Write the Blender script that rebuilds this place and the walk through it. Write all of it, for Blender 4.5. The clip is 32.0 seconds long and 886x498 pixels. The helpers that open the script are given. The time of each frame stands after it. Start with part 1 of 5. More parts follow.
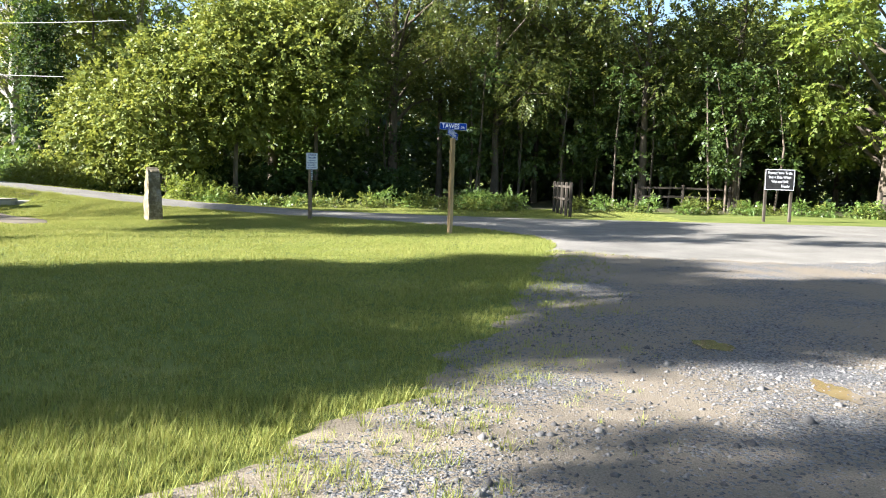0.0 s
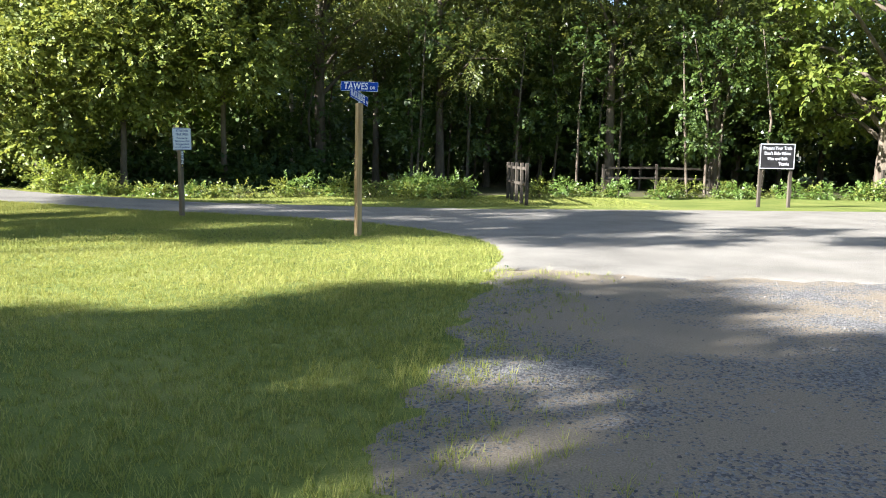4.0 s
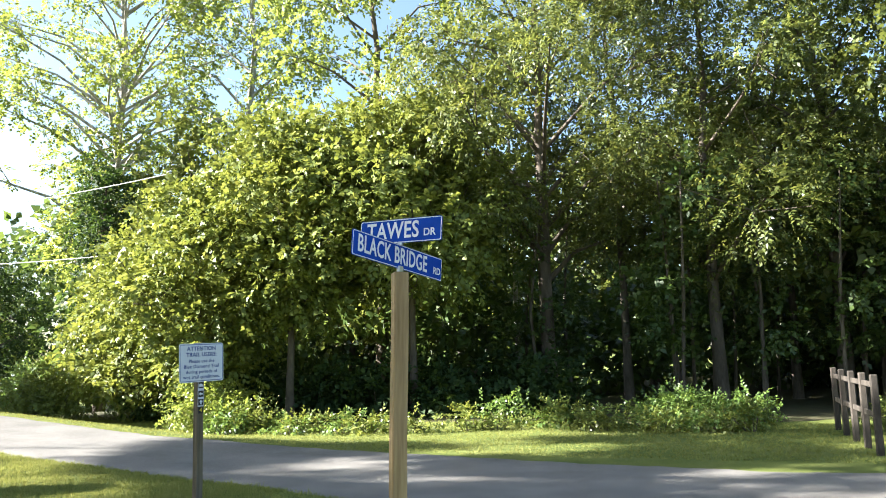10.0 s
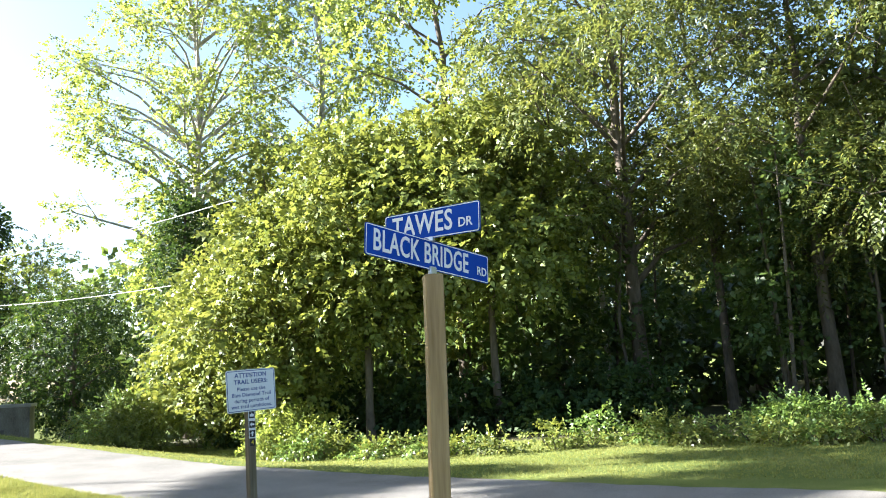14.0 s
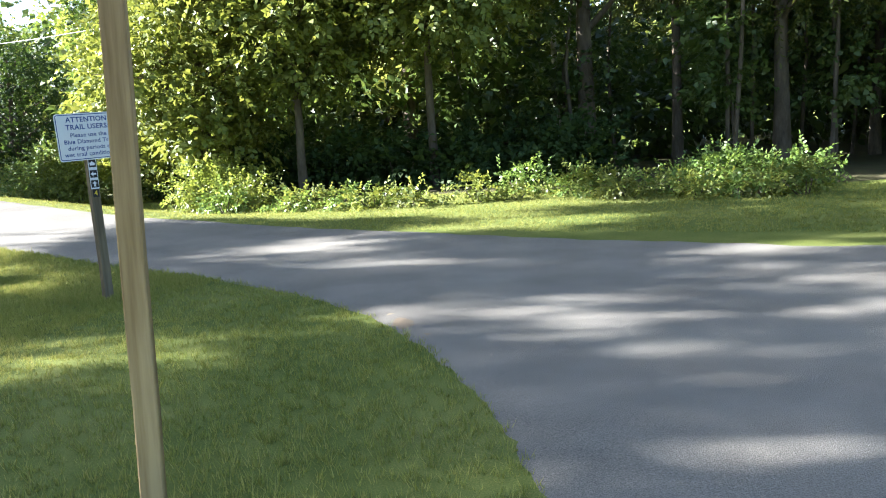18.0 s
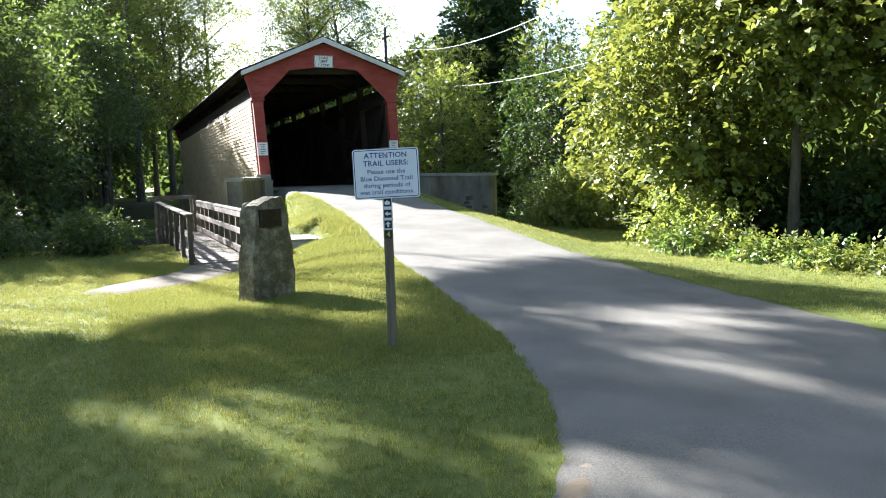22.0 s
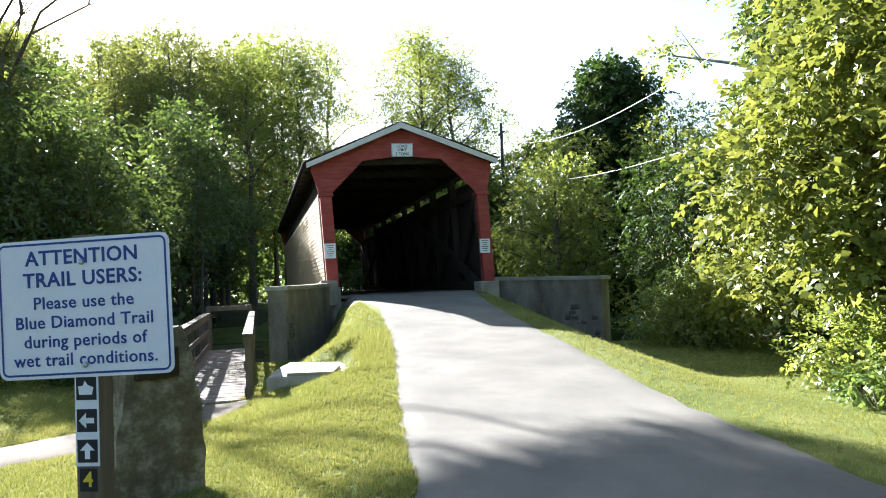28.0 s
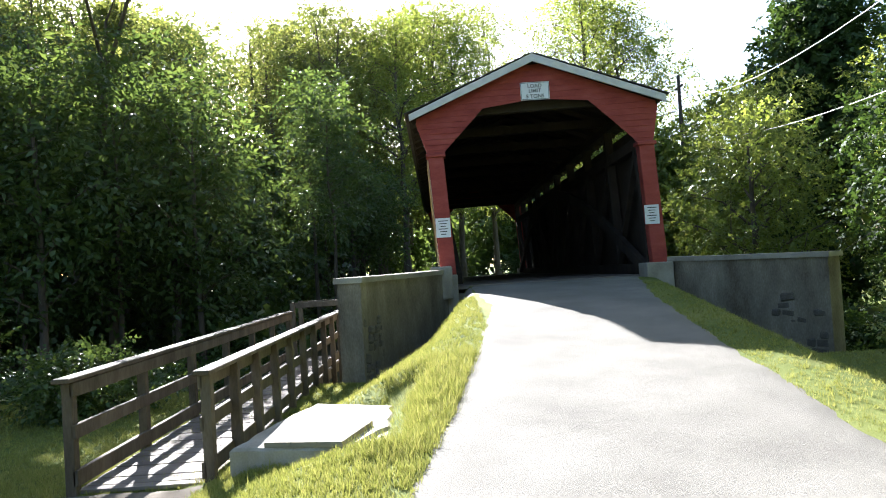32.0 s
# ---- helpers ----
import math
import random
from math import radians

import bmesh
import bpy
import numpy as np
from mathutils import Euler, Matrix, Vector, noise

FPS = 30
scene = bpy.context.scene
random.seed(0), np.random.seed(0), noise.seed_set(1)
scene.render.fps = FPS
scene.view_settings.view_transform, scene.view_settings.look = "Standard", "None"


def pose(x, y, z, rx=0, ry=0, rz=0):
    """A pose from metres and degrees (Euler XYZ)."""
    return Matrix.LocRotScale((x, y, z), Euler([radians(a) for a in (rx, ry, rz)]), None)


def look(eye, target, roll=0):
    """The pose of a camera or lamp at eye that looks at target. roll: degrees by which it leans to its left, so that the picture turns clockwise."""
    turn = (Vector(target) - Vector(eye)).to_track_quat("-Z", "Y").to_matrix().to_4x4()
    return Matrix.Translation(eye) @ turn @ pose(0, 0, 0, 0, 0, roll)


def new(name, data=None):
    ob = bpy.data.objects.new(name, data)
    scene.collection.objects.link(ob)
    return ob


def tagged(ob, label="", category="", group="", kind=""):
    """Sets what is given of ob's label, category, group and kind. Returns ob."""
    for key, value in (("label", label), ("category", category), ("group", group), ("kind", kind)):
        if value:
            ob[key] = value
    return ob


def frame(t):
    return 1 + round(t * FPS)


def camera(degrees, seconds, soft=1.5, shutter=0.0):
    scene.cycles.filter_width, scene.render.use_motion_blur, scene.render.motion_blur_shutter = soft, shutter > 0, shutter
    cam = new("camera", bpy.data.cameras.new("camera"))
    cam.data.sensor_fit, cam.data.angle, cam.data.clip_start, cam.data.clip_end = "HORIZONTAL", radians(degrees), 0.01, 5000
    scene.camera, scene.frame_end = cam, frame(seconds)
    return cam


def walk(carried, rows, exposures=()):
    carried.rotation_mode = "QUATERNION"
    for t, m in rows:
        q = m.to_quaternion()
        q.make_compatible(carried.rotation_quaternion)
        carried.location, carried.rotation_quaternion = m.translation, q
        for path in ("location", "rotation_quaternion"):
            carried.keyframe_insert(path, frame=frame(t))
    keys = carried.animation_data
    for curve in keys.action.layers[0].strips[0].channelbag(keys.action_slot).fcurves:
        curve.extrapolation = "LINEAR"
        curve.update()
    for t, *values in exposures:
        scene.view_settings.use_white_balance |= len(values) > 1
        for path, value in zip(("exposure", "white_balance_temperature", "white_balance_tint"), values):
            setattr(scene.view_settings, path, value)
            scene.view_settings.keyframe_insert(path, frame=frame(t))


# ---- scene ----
EXPO = ((0, 2.6), (3.5, 2.7), (6, 2.66), (8, 2.86), (11, 3.0), (16, 3.1), (18, 3.15), (20, 3.15), (22, 2.85), (24, 2.8), (27, 2.75), (29, 2.75), (31, 3.0), (32, 2.85))
cam = camera(59.5, 32.0, soft=1.0)
PATH = [
    (0, (0.042, -0.113, 1.404), (0.009, 1.877, 1.212), 1.42),
    (0.5, (0.085, 0.265, 1.397), (0.131, 2.252, 1.177), 1.09),
    (1, (0.157, 0.778, 1.395), (0.488, 2.742, 1.210), 1.71),
    (1.5, (0.225, 1.388, 1.390), (0.474, 3.366, 1.231), 0.65),
    (2, (0.302, 2.072, 1.368), (0.442, 4.058, 1.179), 1.22),
    (2.5, (0.446, 2.785, 1.369), (0.452, 4.772, 1.143), 0.45),
    (3, (0.577, 3.568, 1.355), (0.594, 5.554, 1.120), -0.16),
    (3.5, (0.734, 4.303, 1.362), (0.814, 6.288, 1.128), 0.71),
    (6, (1.560, 8.532, 1.442), (1.368, 10.507, 1.191), 0.46),
    (6.5, (1.657, 9.308, 1.507), (1.396, 11.282, 1.315), 0.79),
    (7, (1.747, 10.078, 1.570), (1.501, 12.052, 1.368), 1.58),
    (7.5, (1.798, 10.823, 1.627), (1.508, 12.790, 1.416), 0.48),
    (8, (1.847, 11.523, 1.698), (1.403, 13.468, 1.550), 1.87),
    (8.5, (1.834, 12.229, 1.638), (1.351, 14.170, 1.627), 1.75),
    (9, (1.876, 12.810, 1.698), (1.284, 14.718, 1.788), 1.64),
    (9.5, (1.893, 13.376, 1.676), (1.252, 15.255, 1.917), -0.43),
    (10, (1.903, 13.808, 1.723), (1.241, 15.677, 1.988), -1.49),
    (10.5, (1.810, 14.160, 1.747), (1.101, 16.008, 2.031), -3.18),
    (11, (1.852, 14.492, 1.723), (1.002, 16.273, 2.052), -2.56),
    (11.5, (1.772, 14.685, 1.723), (0.897, 16.453, 2.053), -2.88),
    (12, (1.730, 14.793, 1.736), (0.917, 16.587, 2.085), -3.64),
    (12.5, (1.772, 14.818, 1.754), (0.944, 16.603, 2.115), -3.76),
    (13, (1.803, 14.849, 1.757), (0.961, 16.628, 2.111), -4.10),
    (13.5, (1.799, 14.863, 1.754), (0.939, 16.635, 2.098), -3.83),
    (15.5, (1.695, 14.905, 1.728), (0.836, 16.703, 1.902), -4.36),
    (16, (1.710, 14.940, 1.717), (0.850, 16.739, 1.883), -4.32),
    (16.5, (1.887, 15.056, 1.655), (0.977, 16.835, 1.576), -3.35),
    (17, (2.067, 15.261, 1.562), (1.078, 16.990, 1.375), -3.75),
    (17.5, (2.205, 15.715, 1.553), (1.378, 17.514, 1.270), -2.57),
    (18, (2.434, 16.210, 1.564), (1.579, 17.990, 1.249), -3.70),
    (18.5, (2.649, 16.741, 1.557), (1.747, 18.486, 1.180), -3.98),
    (19, (2.795, 17.216, 1.567), (1.557, 18.747, 1.214), -4.54),
    (19.2, (2.803, 17.404, 1.592), (1.445, 18.844, 1.309), -3.88),
    (19.5, (2.837, 17.699, 1.635), (1.336, 19.007, 1.450), -3.28),
    (20, (2.968, 18.161, 1.658), (1.309, 19.261, 1.463), -4.04),
    (20.5, (2.933, 18.517, 1.667), (1.204, 19.499, 1.451), -3.40),
    (21, (2.891, 18.901, 1.657), (1.095, 19.759, 1.464), -3.15),
    (21.5, (2.826, 19.154, 1.657), (1.003, 19.953, 1.457), -2.31),
    (22, (2.787, 19.381, 1.676), (0.959, 20.168, 1.479), -1.67),
    (22.5, (2.842, 19.492, 1.707), (0.966, 20.153, 1.503), -1.08),
    (23, (2.826, 19.493, 1.723), (0.941, 20.145, 1.566), -1.32),
    (23.5, (2.815, 19.496, 1.720), (0.925, 20.139, 1.606), -0.65),
    (24, (2.801, 19.499, 1.731), (0.901, 20.119, 1.665), -0.98),
    (24.5, (2.781, 19.539, 1.729), (0.877, 20.150, 1.687), -1.64),
    (26.5, (0.820, 21.106, 1.706), (-1.117, 21.602, 1.690), -1.27),
    (27, (0.160, 21.566, 1.673), (-1.780, 22.050, 1.726), -2.37),
    (27.5, (-0.609, 22.009, 1.688), (-2.544, 22.506, 1.784), -2.21),
    (28, (-1.288, 22.344, 1.730), (-3.231, 22.812, 1.804), -2.25),
    (28.5, (-2.103, 22.767, 1.672), (-4.052, 23.216, 1.693), -3.01),
    (29, (-2.841, 23.105, 1.683), (-4.809, 23.459, 1.682), -4.43),
    (29.5, (-3.509, 23.429, 1.731), (-5.500, 23.617, 1.720), -4.70),
    (30, (-4.184, 23.742, 1.718), (-6.177, 23.909, 1.730), -5.21),
    (30.5, (-4.909, 23.988, 1.726), (-6.906, 24.095, 1.707), -4.87),
    (31, (-5.643, 24.188, 1.747), (-7.639, 24.315, 1.725), -4.69),
    (31.5, (-6.260, 24.278, 1.776), (-8.260, 24.301, 1.758), -4.43),
    (32, (-6.824, 24.357, 1.775), (-8.823, 24.370, 1.820), -3.52),
]
walk(cam, [(t, look(eye, target, roll)) for t, eye, target, roll in PATH],
     exposures=[(t, e, 6150 if t < 12 else 5950, 10) for t, e in EXPO])
# ---- world, sun ----
SUN_AZ, SUN_EL = radians(19.0), radians(26.5)          # the way the light travels over the ground, from +x towards +y
world = bpy.data.worlds.new("sky")
scene.world = world
world.use_nodes = True
sky = world.node_tree.nodes.new("ShaderNodeTexSky")
sky.sky_type, sky.sun_disc = "NISHITA", False
sky.sun_elevation = SUN_EL
to_sun = Vector((-math.cos(SUN_AZ) * math.cos(SUN_EL), -math.sin(SUN_AZ) * math.cos(SUN_EL), math.sin(SUN_EL)))
sky.sun_rotation = math.atan2(to_sun.x, to_sun.y)
sky.air_density, sky.dust_density, sky.ozone_density = 1.0, 1.6, 1.0
back = world.node_tree.nodes["Background"]
back.inputs["Strength"].default_value = 0.05
world.node_tree.links.new(sky.outputs[0], back.inputs["Color"])
sun = new("sun", bpy.data.lights.new("sun", "SUN"))
sun.data.energy, sun.data.angle, sun.data.color = 5.0, radians(0.5), (1.0, 0.94, 0.90)
sun.matrix_world = look((-60, -20, 40), Vector((-60, -20, 40)) - to_sun)


# ---- materials ----
def material(name, colours, scale=4.0, rough=0.8, bump=0.3, fine=60.0, metal=0.0, detail=6.0, spread=(0.3, 0.7), stretch=None, island=0.0, spec=0.3, fine_mix=0.25):
    """A surface with colour varied at two scales and fine relief."""
    m = bpy.data.materials.new(name)
    m.use_nodes = True
    nt = m.node_tree
    n, l = nt.nodes, nt.links
    p = n["Principled BSDF"]
    p.inputs["Roughness"].default_value, p.inputs["Metallic"].default_value = rough, metal
    p.inputs["Specular IOR Level"].default_value = spec
    co = n.new("ShaderNodeTexCoord")
    vec = co.outputs["Object"]
    if stretch:
        mp = n.new("ShaderNodeMapping")
        mp.inputs["Scale"].default_value = stretch
        l.new(vec, mp.inputs["Vector"])
        vec = mp.outputs["Vector"]
    a = n.new("ShaderNodeTexNoise")
    a.inputs["Scale"].default_value, a.inputs["Detail"].default_value, a.inputs["Roughness"].default_value = scale, detail, 0.6
    l.new(vec, a.inputs["Vector"])
    b = n.new("ShaderNodeTexNoise")
    b.inputs["Scale"].default_value, b.inputs["Detail"].default_value = fine, 4.0
    l.new(vec, b.inputs["Vector"])
    mixf = n.new("ShaderNodeMix")
    mixf.inputs["Factor"].default_value = fine_mix
    l.new(a.outputs["Fac"], mixf.inputs["A"])
    l.new(b.outputs["Fac"], mixf.inputs["B"])
    fac = mixf.outputs["Result"]
    if island:
        info = n.new("ShaderNodeNewGeometry")
        add = n.new("ShaderNodeMath")
        add.operation = "MULTIPLY_ADD"
        l.new(info.outputs["Random Per Island"], add.inputs[0])
        add.inputs[1].default_value = island
        sub = n.new("ShaderNodeMath")
        sub.operation = "SUBTRACT"
        l.new(fac, sub.inputs[0])
        sub.inputs[1].default_value = island / 2
        l.new(sub.outputs[0], add.inputs[2])
        fac = add.outputs[0]
    ramp = n.new("ShaderNodeValToRGB")
    el = ramp.color_ramp.elements
    while len(el) < len(colours):
        el.new(0.5)
    for i, c in enumerate(colours):
        el[i].position = spread[0] + (spread[1] - spread[0]) * i / max(1, len(colours) - 1)
        el[i].color = (*c, 1)
    l.new(fac, ramp.inputs["Fac"])
    l.new(ramp.outputs["Color"], p.inputs["Base Color"])
    if bump:
        bp = n.new("ShaderNodeBump")
        bp.inputs["Strength"].default_value, bp.inputs["Distance"].default_value = bump, 0.02
        l.new(fac, bp.inputs["Height"])
        l.new(bp.outputs["Normal"], p.inputs["Normal"])
    return m


def leaf_material(name, colours, glow=0.5, rough=0.40, spec=0.45):
    """Leaves: each one its own shade, part of the light passing through."""
    m = bpy.data.materials.new(name)
    m.use_nodes = True
    nt = m.node_tree
    n, l = nt.nodes, nt.links
    p, out = n["Principled BSDF"], n["Material Output"]
    p.inputs["Roughness"].default_value = rough
    p.inputs["Specular IOR Level"].default_value = spec
    geo = n.new("ShaderNodeNewGeometry")
    ramp = n.new("ShaderNodeValToRGB")
    el = ramp.color_ramp.elements
    while len(el) < len(colours):
        el.new(0.5)
    for i, c in enumerate(colours):
        el[i].position = i / (len(colours) - 1)
        el[i].color = (*c, 1)
    co = n.new("ShaderNodeTexCoord")
    no = n.new("ShaderNodeTexNoise")
    no.inputs["Scale"].default_value = 0.5
    l.new(co.outputs["Object"], no.inputs["Vector"])
    mx = n.new("ShaderNodeMix")
    mx.inputs["Factor"].default_value = 0.45
    l.new(geo.outputs["Random Per Island"], mx.inputs["A"])
    l.new(no.outputs["Fac"], mx.inputs["B"])
    l.new(mx.outputs["Result"], ramp.inputs["Fac"])
    l.new(ramp.outputs["Color"], p.inputs["Base Color"])
    tr = n.new("ShaderNodeBsdfTranslucent")
    hue = n.new("ShaderNodeHueSaturation")
    hue.inputs["Hue"].default_value, hue.inputs["Saturation"].default_value, hue.inputs["Value"].default_value = 0.475, 1.05, 1.6
    l.new(ramp.outputs["Color"], hue.inputs["Color"])
    l.new(hue.outputs["Color"], tr.inputs["Color"])
    mix = n.new("ShaderNodeMixShader")
    mix.inputs["Fac"].default_value = glow
    l.new(p.outputs[0], mix.inputs[1])
    l.new(tr.outputs[0], mix.inputs[2])
    l.new(mix.outputs[0], out.inputs["Surface"])
    return m


M_SOIL = material("lawn soil", [(0.055, 0.083, 0.020), (0.125, 0.15, 0.036), (0.225, 0.222, 0.075)], 0.7, 0.95, 1.0, 110, fine_mix=0.5, spread=(0.3, 0.7), spec=0.08)
M_BLADE = leaf_material("grass blades", [(0.108, 0.146, 0.034), (0.212, 0.24, 0.062), (0.375, 0.352, 0.125)], 0.27, 0.8, 0.06)
M_ASPHALT = material("worn asphalt", [(0.098, 0.092, 0.079), (0.18, 0.17, 0.145), (0.264, 0.25, 0.214)], 0.9, 0.95, 0.6, 130, spec=0.1, fine_mix=0.62, spread=(0.33, 0.66))


def pebbled(name, dirt, stone, scale=55.0):
    """Packed dirt with drifts of crushed stone: single pebbles of their own grey, raised over the dirt."""
    m = bpy.data.materials.new(name)
    m.use_nodes = True
    n, l = m.node_tree.nodes, m.node_tree.links
    p = n["Principled BSDF"]
    p.inputs["Roughness"].default_value, p.inputs["Specular IOR Level"].default_value = 0.9, 0.25
    co = n.new("ShaderNodeTexCoord")
    vo = n.new("ShaderNodeTexVoronoi")
    vo.inputs["Scale"].default_value = scale
    l.new(co.outputs["Object"], vo.inputs["Vector"])
    big = n.new("ShaderNodeTexNoise")
    big.inputs["Scale"].default_value, big.inputs["Detail"].default_value, big.inputs["Roughness"].default_value = 0.55, 7.0, 0.62
    l.new(co.outputs["Object"], big.inputs["Vector"])
    grain = n.new("ShaderNodeTexNoise")
    grain.inputs["Scale"].default_value, grain.inputs["Detail"].default_value = 90.0, 5.0
    l.new(co.outputs["Object"], grain.inputs["Vector"])
    rd = n.new("ShaderNodeValToRGB")
    rd.color_ramp.elements[0].position, rd.color_ramp.elements[1].position = 0.3, 0.72
    rd.color_ramp.elements[0].color, rd.color_ramp.elements[1].color = (*dirt[0], 1), (*dirt[1], 1)
    l.new(grain.outputs["Fac"], rd.inputs["Fac"])
    rs = n.new("ShaderNodeValToRGB")
    rs.color_ramp.elements[0].color, rs.color_ramp.elements[1].color = (*stone[0], 1), (*stone[1], 1)
    sep = n.new("ShaderNodeSeparateColor")
    l.new(vo.outputs["Color"], sep.inputs["Color"])
    l.new(sep.outputs[0], rs.inputs["Fac"])
    cover = n.new("ShaderNodeMapRange")
    cover.inputs["From Min"].default_value, cover.inputs["From Max"].default_value = 0.44, 0.62
    l.new(big.outputs["Fac"], cover.inputs["Value"])
    pick = n.new("ShaderNodeMath")
    pick.operation = "LESS_THAN"
    l.new(sep.outputs[1], pick.inputs[0])
    l.new(cover.outputs[0], pick.inputs[1])
    mix = n.new("ShaderNodeMix")
    mix.data_type = "RGBA"
    l.new(pick.outputs[0], mix.inputs["Factor"])
    l.new(rd.outputs["Color"], mix.inputs[6])
    l.new(rs.outputs["Color"], mix.inputs[7])
    l.new(mix.outputs[2], p.inputs["Base Color"])
    up = n.new("ShaderNodeMath")
    up.operation = "MULTIPLY_ADD"
    dome = n.new("ShaderNodeMath")
    dome.operation = "SUBTRACT"
    dome.inputs[0].default_value = 0.9
    l.new(vo.outputs["Distance"], dome.inputs[1])
    l.new(dome.outputs[0], up.inputs[0])
    l.new(pick.outputs[0], up.inputs[1])
    l.new(grain.outputs["Fac"], up.inputs[2])
    bp = n.new("ShaderNodeBump")
    bp.inputs["Strength"].default_value, bp.inputs["Distance"].default_value = 0.9, 0.012
    l.new(up.outputs[0], bp.inputs["Height"])
    l.new(bp.outputs["Normal"], p.inputs["Normal"])
    return m


M_GRAVEL = pebbled("gravel and dirt", [(0.135, 0.112, 0.078), (0.245, 0.207, 0.15)], [(0.055, 0.056, 0.055), (0.185, 0.182, 0.172)])
M_STONES = material("crushed stone", [(0.07, 0.068, 0.064), (0.125, 0.122, 0.114), (0.19, 0.183, 0.168)], 9, 0.85, 0.4, 90, island=0.5)
M_FLOOR = material("leaf litter", [(0.03, 0.028, 0.012), (0.06, 0.055, 0.02), (0.05, 0.07, 0.02)], 2.0, 0.95, 0.6, 30)
M_CONCRETE = material("old concrete", [(0.165, 0.148, 0.112), (0.285, 0.262, 0.21), (0.385, 0.36, 0.30)], 1.6, 0.9, 0.5, 60)
M_STAINED = material("stained concrete wall", [(0.07, 0.057, 0.036), (0.18, 0.157, 0.118), (0.33, 0.30, 0.235)], 1.3, 0.9, 0.6, 40, stretch=(1, 1, 0.45))
M_PATH = material("pale concrete path", [(0.10, 0.085, 0.063), (0.175, 0.152, 0.115)], 2.0, 0.95, 0.4, 90, spec=0.08)
M_LID = material("pale weathered boards", [(0.20, 0.178, 0.135), (0.29, 0.262, 0.205)], 2.5, 0.9, 0.4, 60, stretch=(1, 0.2, 1), spec=0.1)
M_RUBBLE = material("fieldstone", [(0.045, 0.042, 0.034), (0.10, 0.09, 0.072), (0.17, 0.155, 0.125)], 3.0, 0.9, 0.7, 40, island=0.3)
M_MONUMENT = material("monument stone", [(0.06, 0.049, 0.026), (0.15, 0.124, 0.072), (0.37, 0.33, 0.24)], 5.0, 0.9, 1.0, 28)
M_BRONZE = material("dark bronze", [(0.03, 0.025, 0.018), (0.07, 0.055, 0.035)], 8, 0.5, 0.2, 90, metal=0.6)
M_RED = material("barn red paint", [(0.20, 0.035, 0.028), (0.29, 0.055, 0.042), (0.36, 0.09, 0.07)], 2.0, 0.75, 0.3, 50, stretch=(1, 1, 2.5))
M_SIDING = material("weathered siding paint", [(0.30, 0.215, 0.105), (0.44, 0.34, 0.185), (0.54, 0.44, 0.26)], 1.5, 0.8, 0.4, 40, stretch=(0.4, 1, 3), island=0.25)
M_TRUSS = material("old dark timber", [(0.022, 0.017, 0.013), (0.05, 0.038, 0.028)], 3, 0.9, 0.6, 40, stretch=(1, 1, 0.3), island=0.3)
M_TRIM = material("white trim paint", [(0.50, 0.49, 0.46), (0.68, 0.67, 0.64)], 3, 0.7, 0.2, 50)
M_SHINGLE = material("cedar shingle roof", [(0.07, 0.068, 0.06), (0.14, 0.135, 0.12)], 4, 0.95, 0.6, 50, island=0.4)
M_DECK = material("grey deck timber", [(0.095, 0.075, 0.058), (0.17, 0.14, 0.112), (0.235, 0.20, 0.165)], 2.5, 0.85, 0.5, 60, stretch=(1, 0.15, 1), island=0.35)
M_RAIL = material("weathered rail timber", [(0.045, 0.036, 0.024), (0.10, 0.08, 0.055), (0.165, 0.138, 0.10)], 3, 0.85, 0.6, 50, stretch=(1, 1, 0.3))
# weathered rail timber with shade put into its colour, for fences and sign posts
M_DIMRAIL = material("shade-dark weathered rail", [(0.022, 0.019, 0.014), (0.05, 0.042, 0.031), (0.10, 0.086, 0.066)], 4, 0.9, 0.6, 50, stretch=(1, 1, 0.3))
M_POST = material("treated pine post", [(0.19, 0.125, 0.055), (0.325, 0.23, 0.115), (0.46, 0.345, 0.19)], 6, 0.8, 0.6, 40, stretch=(1, 1, 0.06), detail=8, spread=(0.37, 0.62))
M_GREYPOST = material("grey wooden post", [(0.085, 0.066, 0.038), (0.15, 0.12, 0.075), (0.215, 0.178, 0.12)], 6, 0.85, 0.6, 40, stretch=(1, 1, 0.07), detail=8, spread=(0.37, 0.62))
M_BARK = material("brown bark", [(0.045, 0.036, 0.026), (0.10, 0.082, 0.06), (0.16, 0.135, 0.10)], 5, 0.95, 1.0, 25, stretch=(1, 1, 0.3))
M_PALEBARK = material("pale sycamore bark", [(0.14, 0.125, 0.095), (0.34, 0.32, 0.27), (0.55, 0.53, 0.47)], 3, 0.85, 0.4, 30)
M_BLUE = material("blue sign sheeting", [(0.012, 0.05, 0.30), (0.016, 0.065, 0.36)], 5, 0.8, 0.05, 60, spec=0.04)
M_WHITE = material("white sign sheeting", [(0.66, 0.68, 0.70), (0.76, 0.77, 0.78)], 5, 0.45, 0.05, 60, spec=0.5)
M_NAVY = material("navy lettering", [(0.02, 0.05, 0.20), (0.025, 0.06, 0.24)], 5, 0.5, 0.0, 60)
M_BLACK = material("black sign paint", [(0.012, 0.012, 0.013), (0.03, 0.03, 0.03)], 5, 0.6, 0.1, 60)
M_YELLOW = material("yellow sticker", [(0.65, 0.48, 0.03), (0.72, 0.55, 0.05)], 5, 0.5, 0.0, 60)
M_ALU = material("aluminium bracket", [(0.45, 0.46, 0.47), (0.6, 0.61, 0.62)], 8, 0.35, 0.1, 80, metal=0.9)
M_WIRE = material("grey cable", [(0.35, 0.34, 0.32), (0.5, 0.49, 0.46)], 5, 0.6, 0.0, 60)
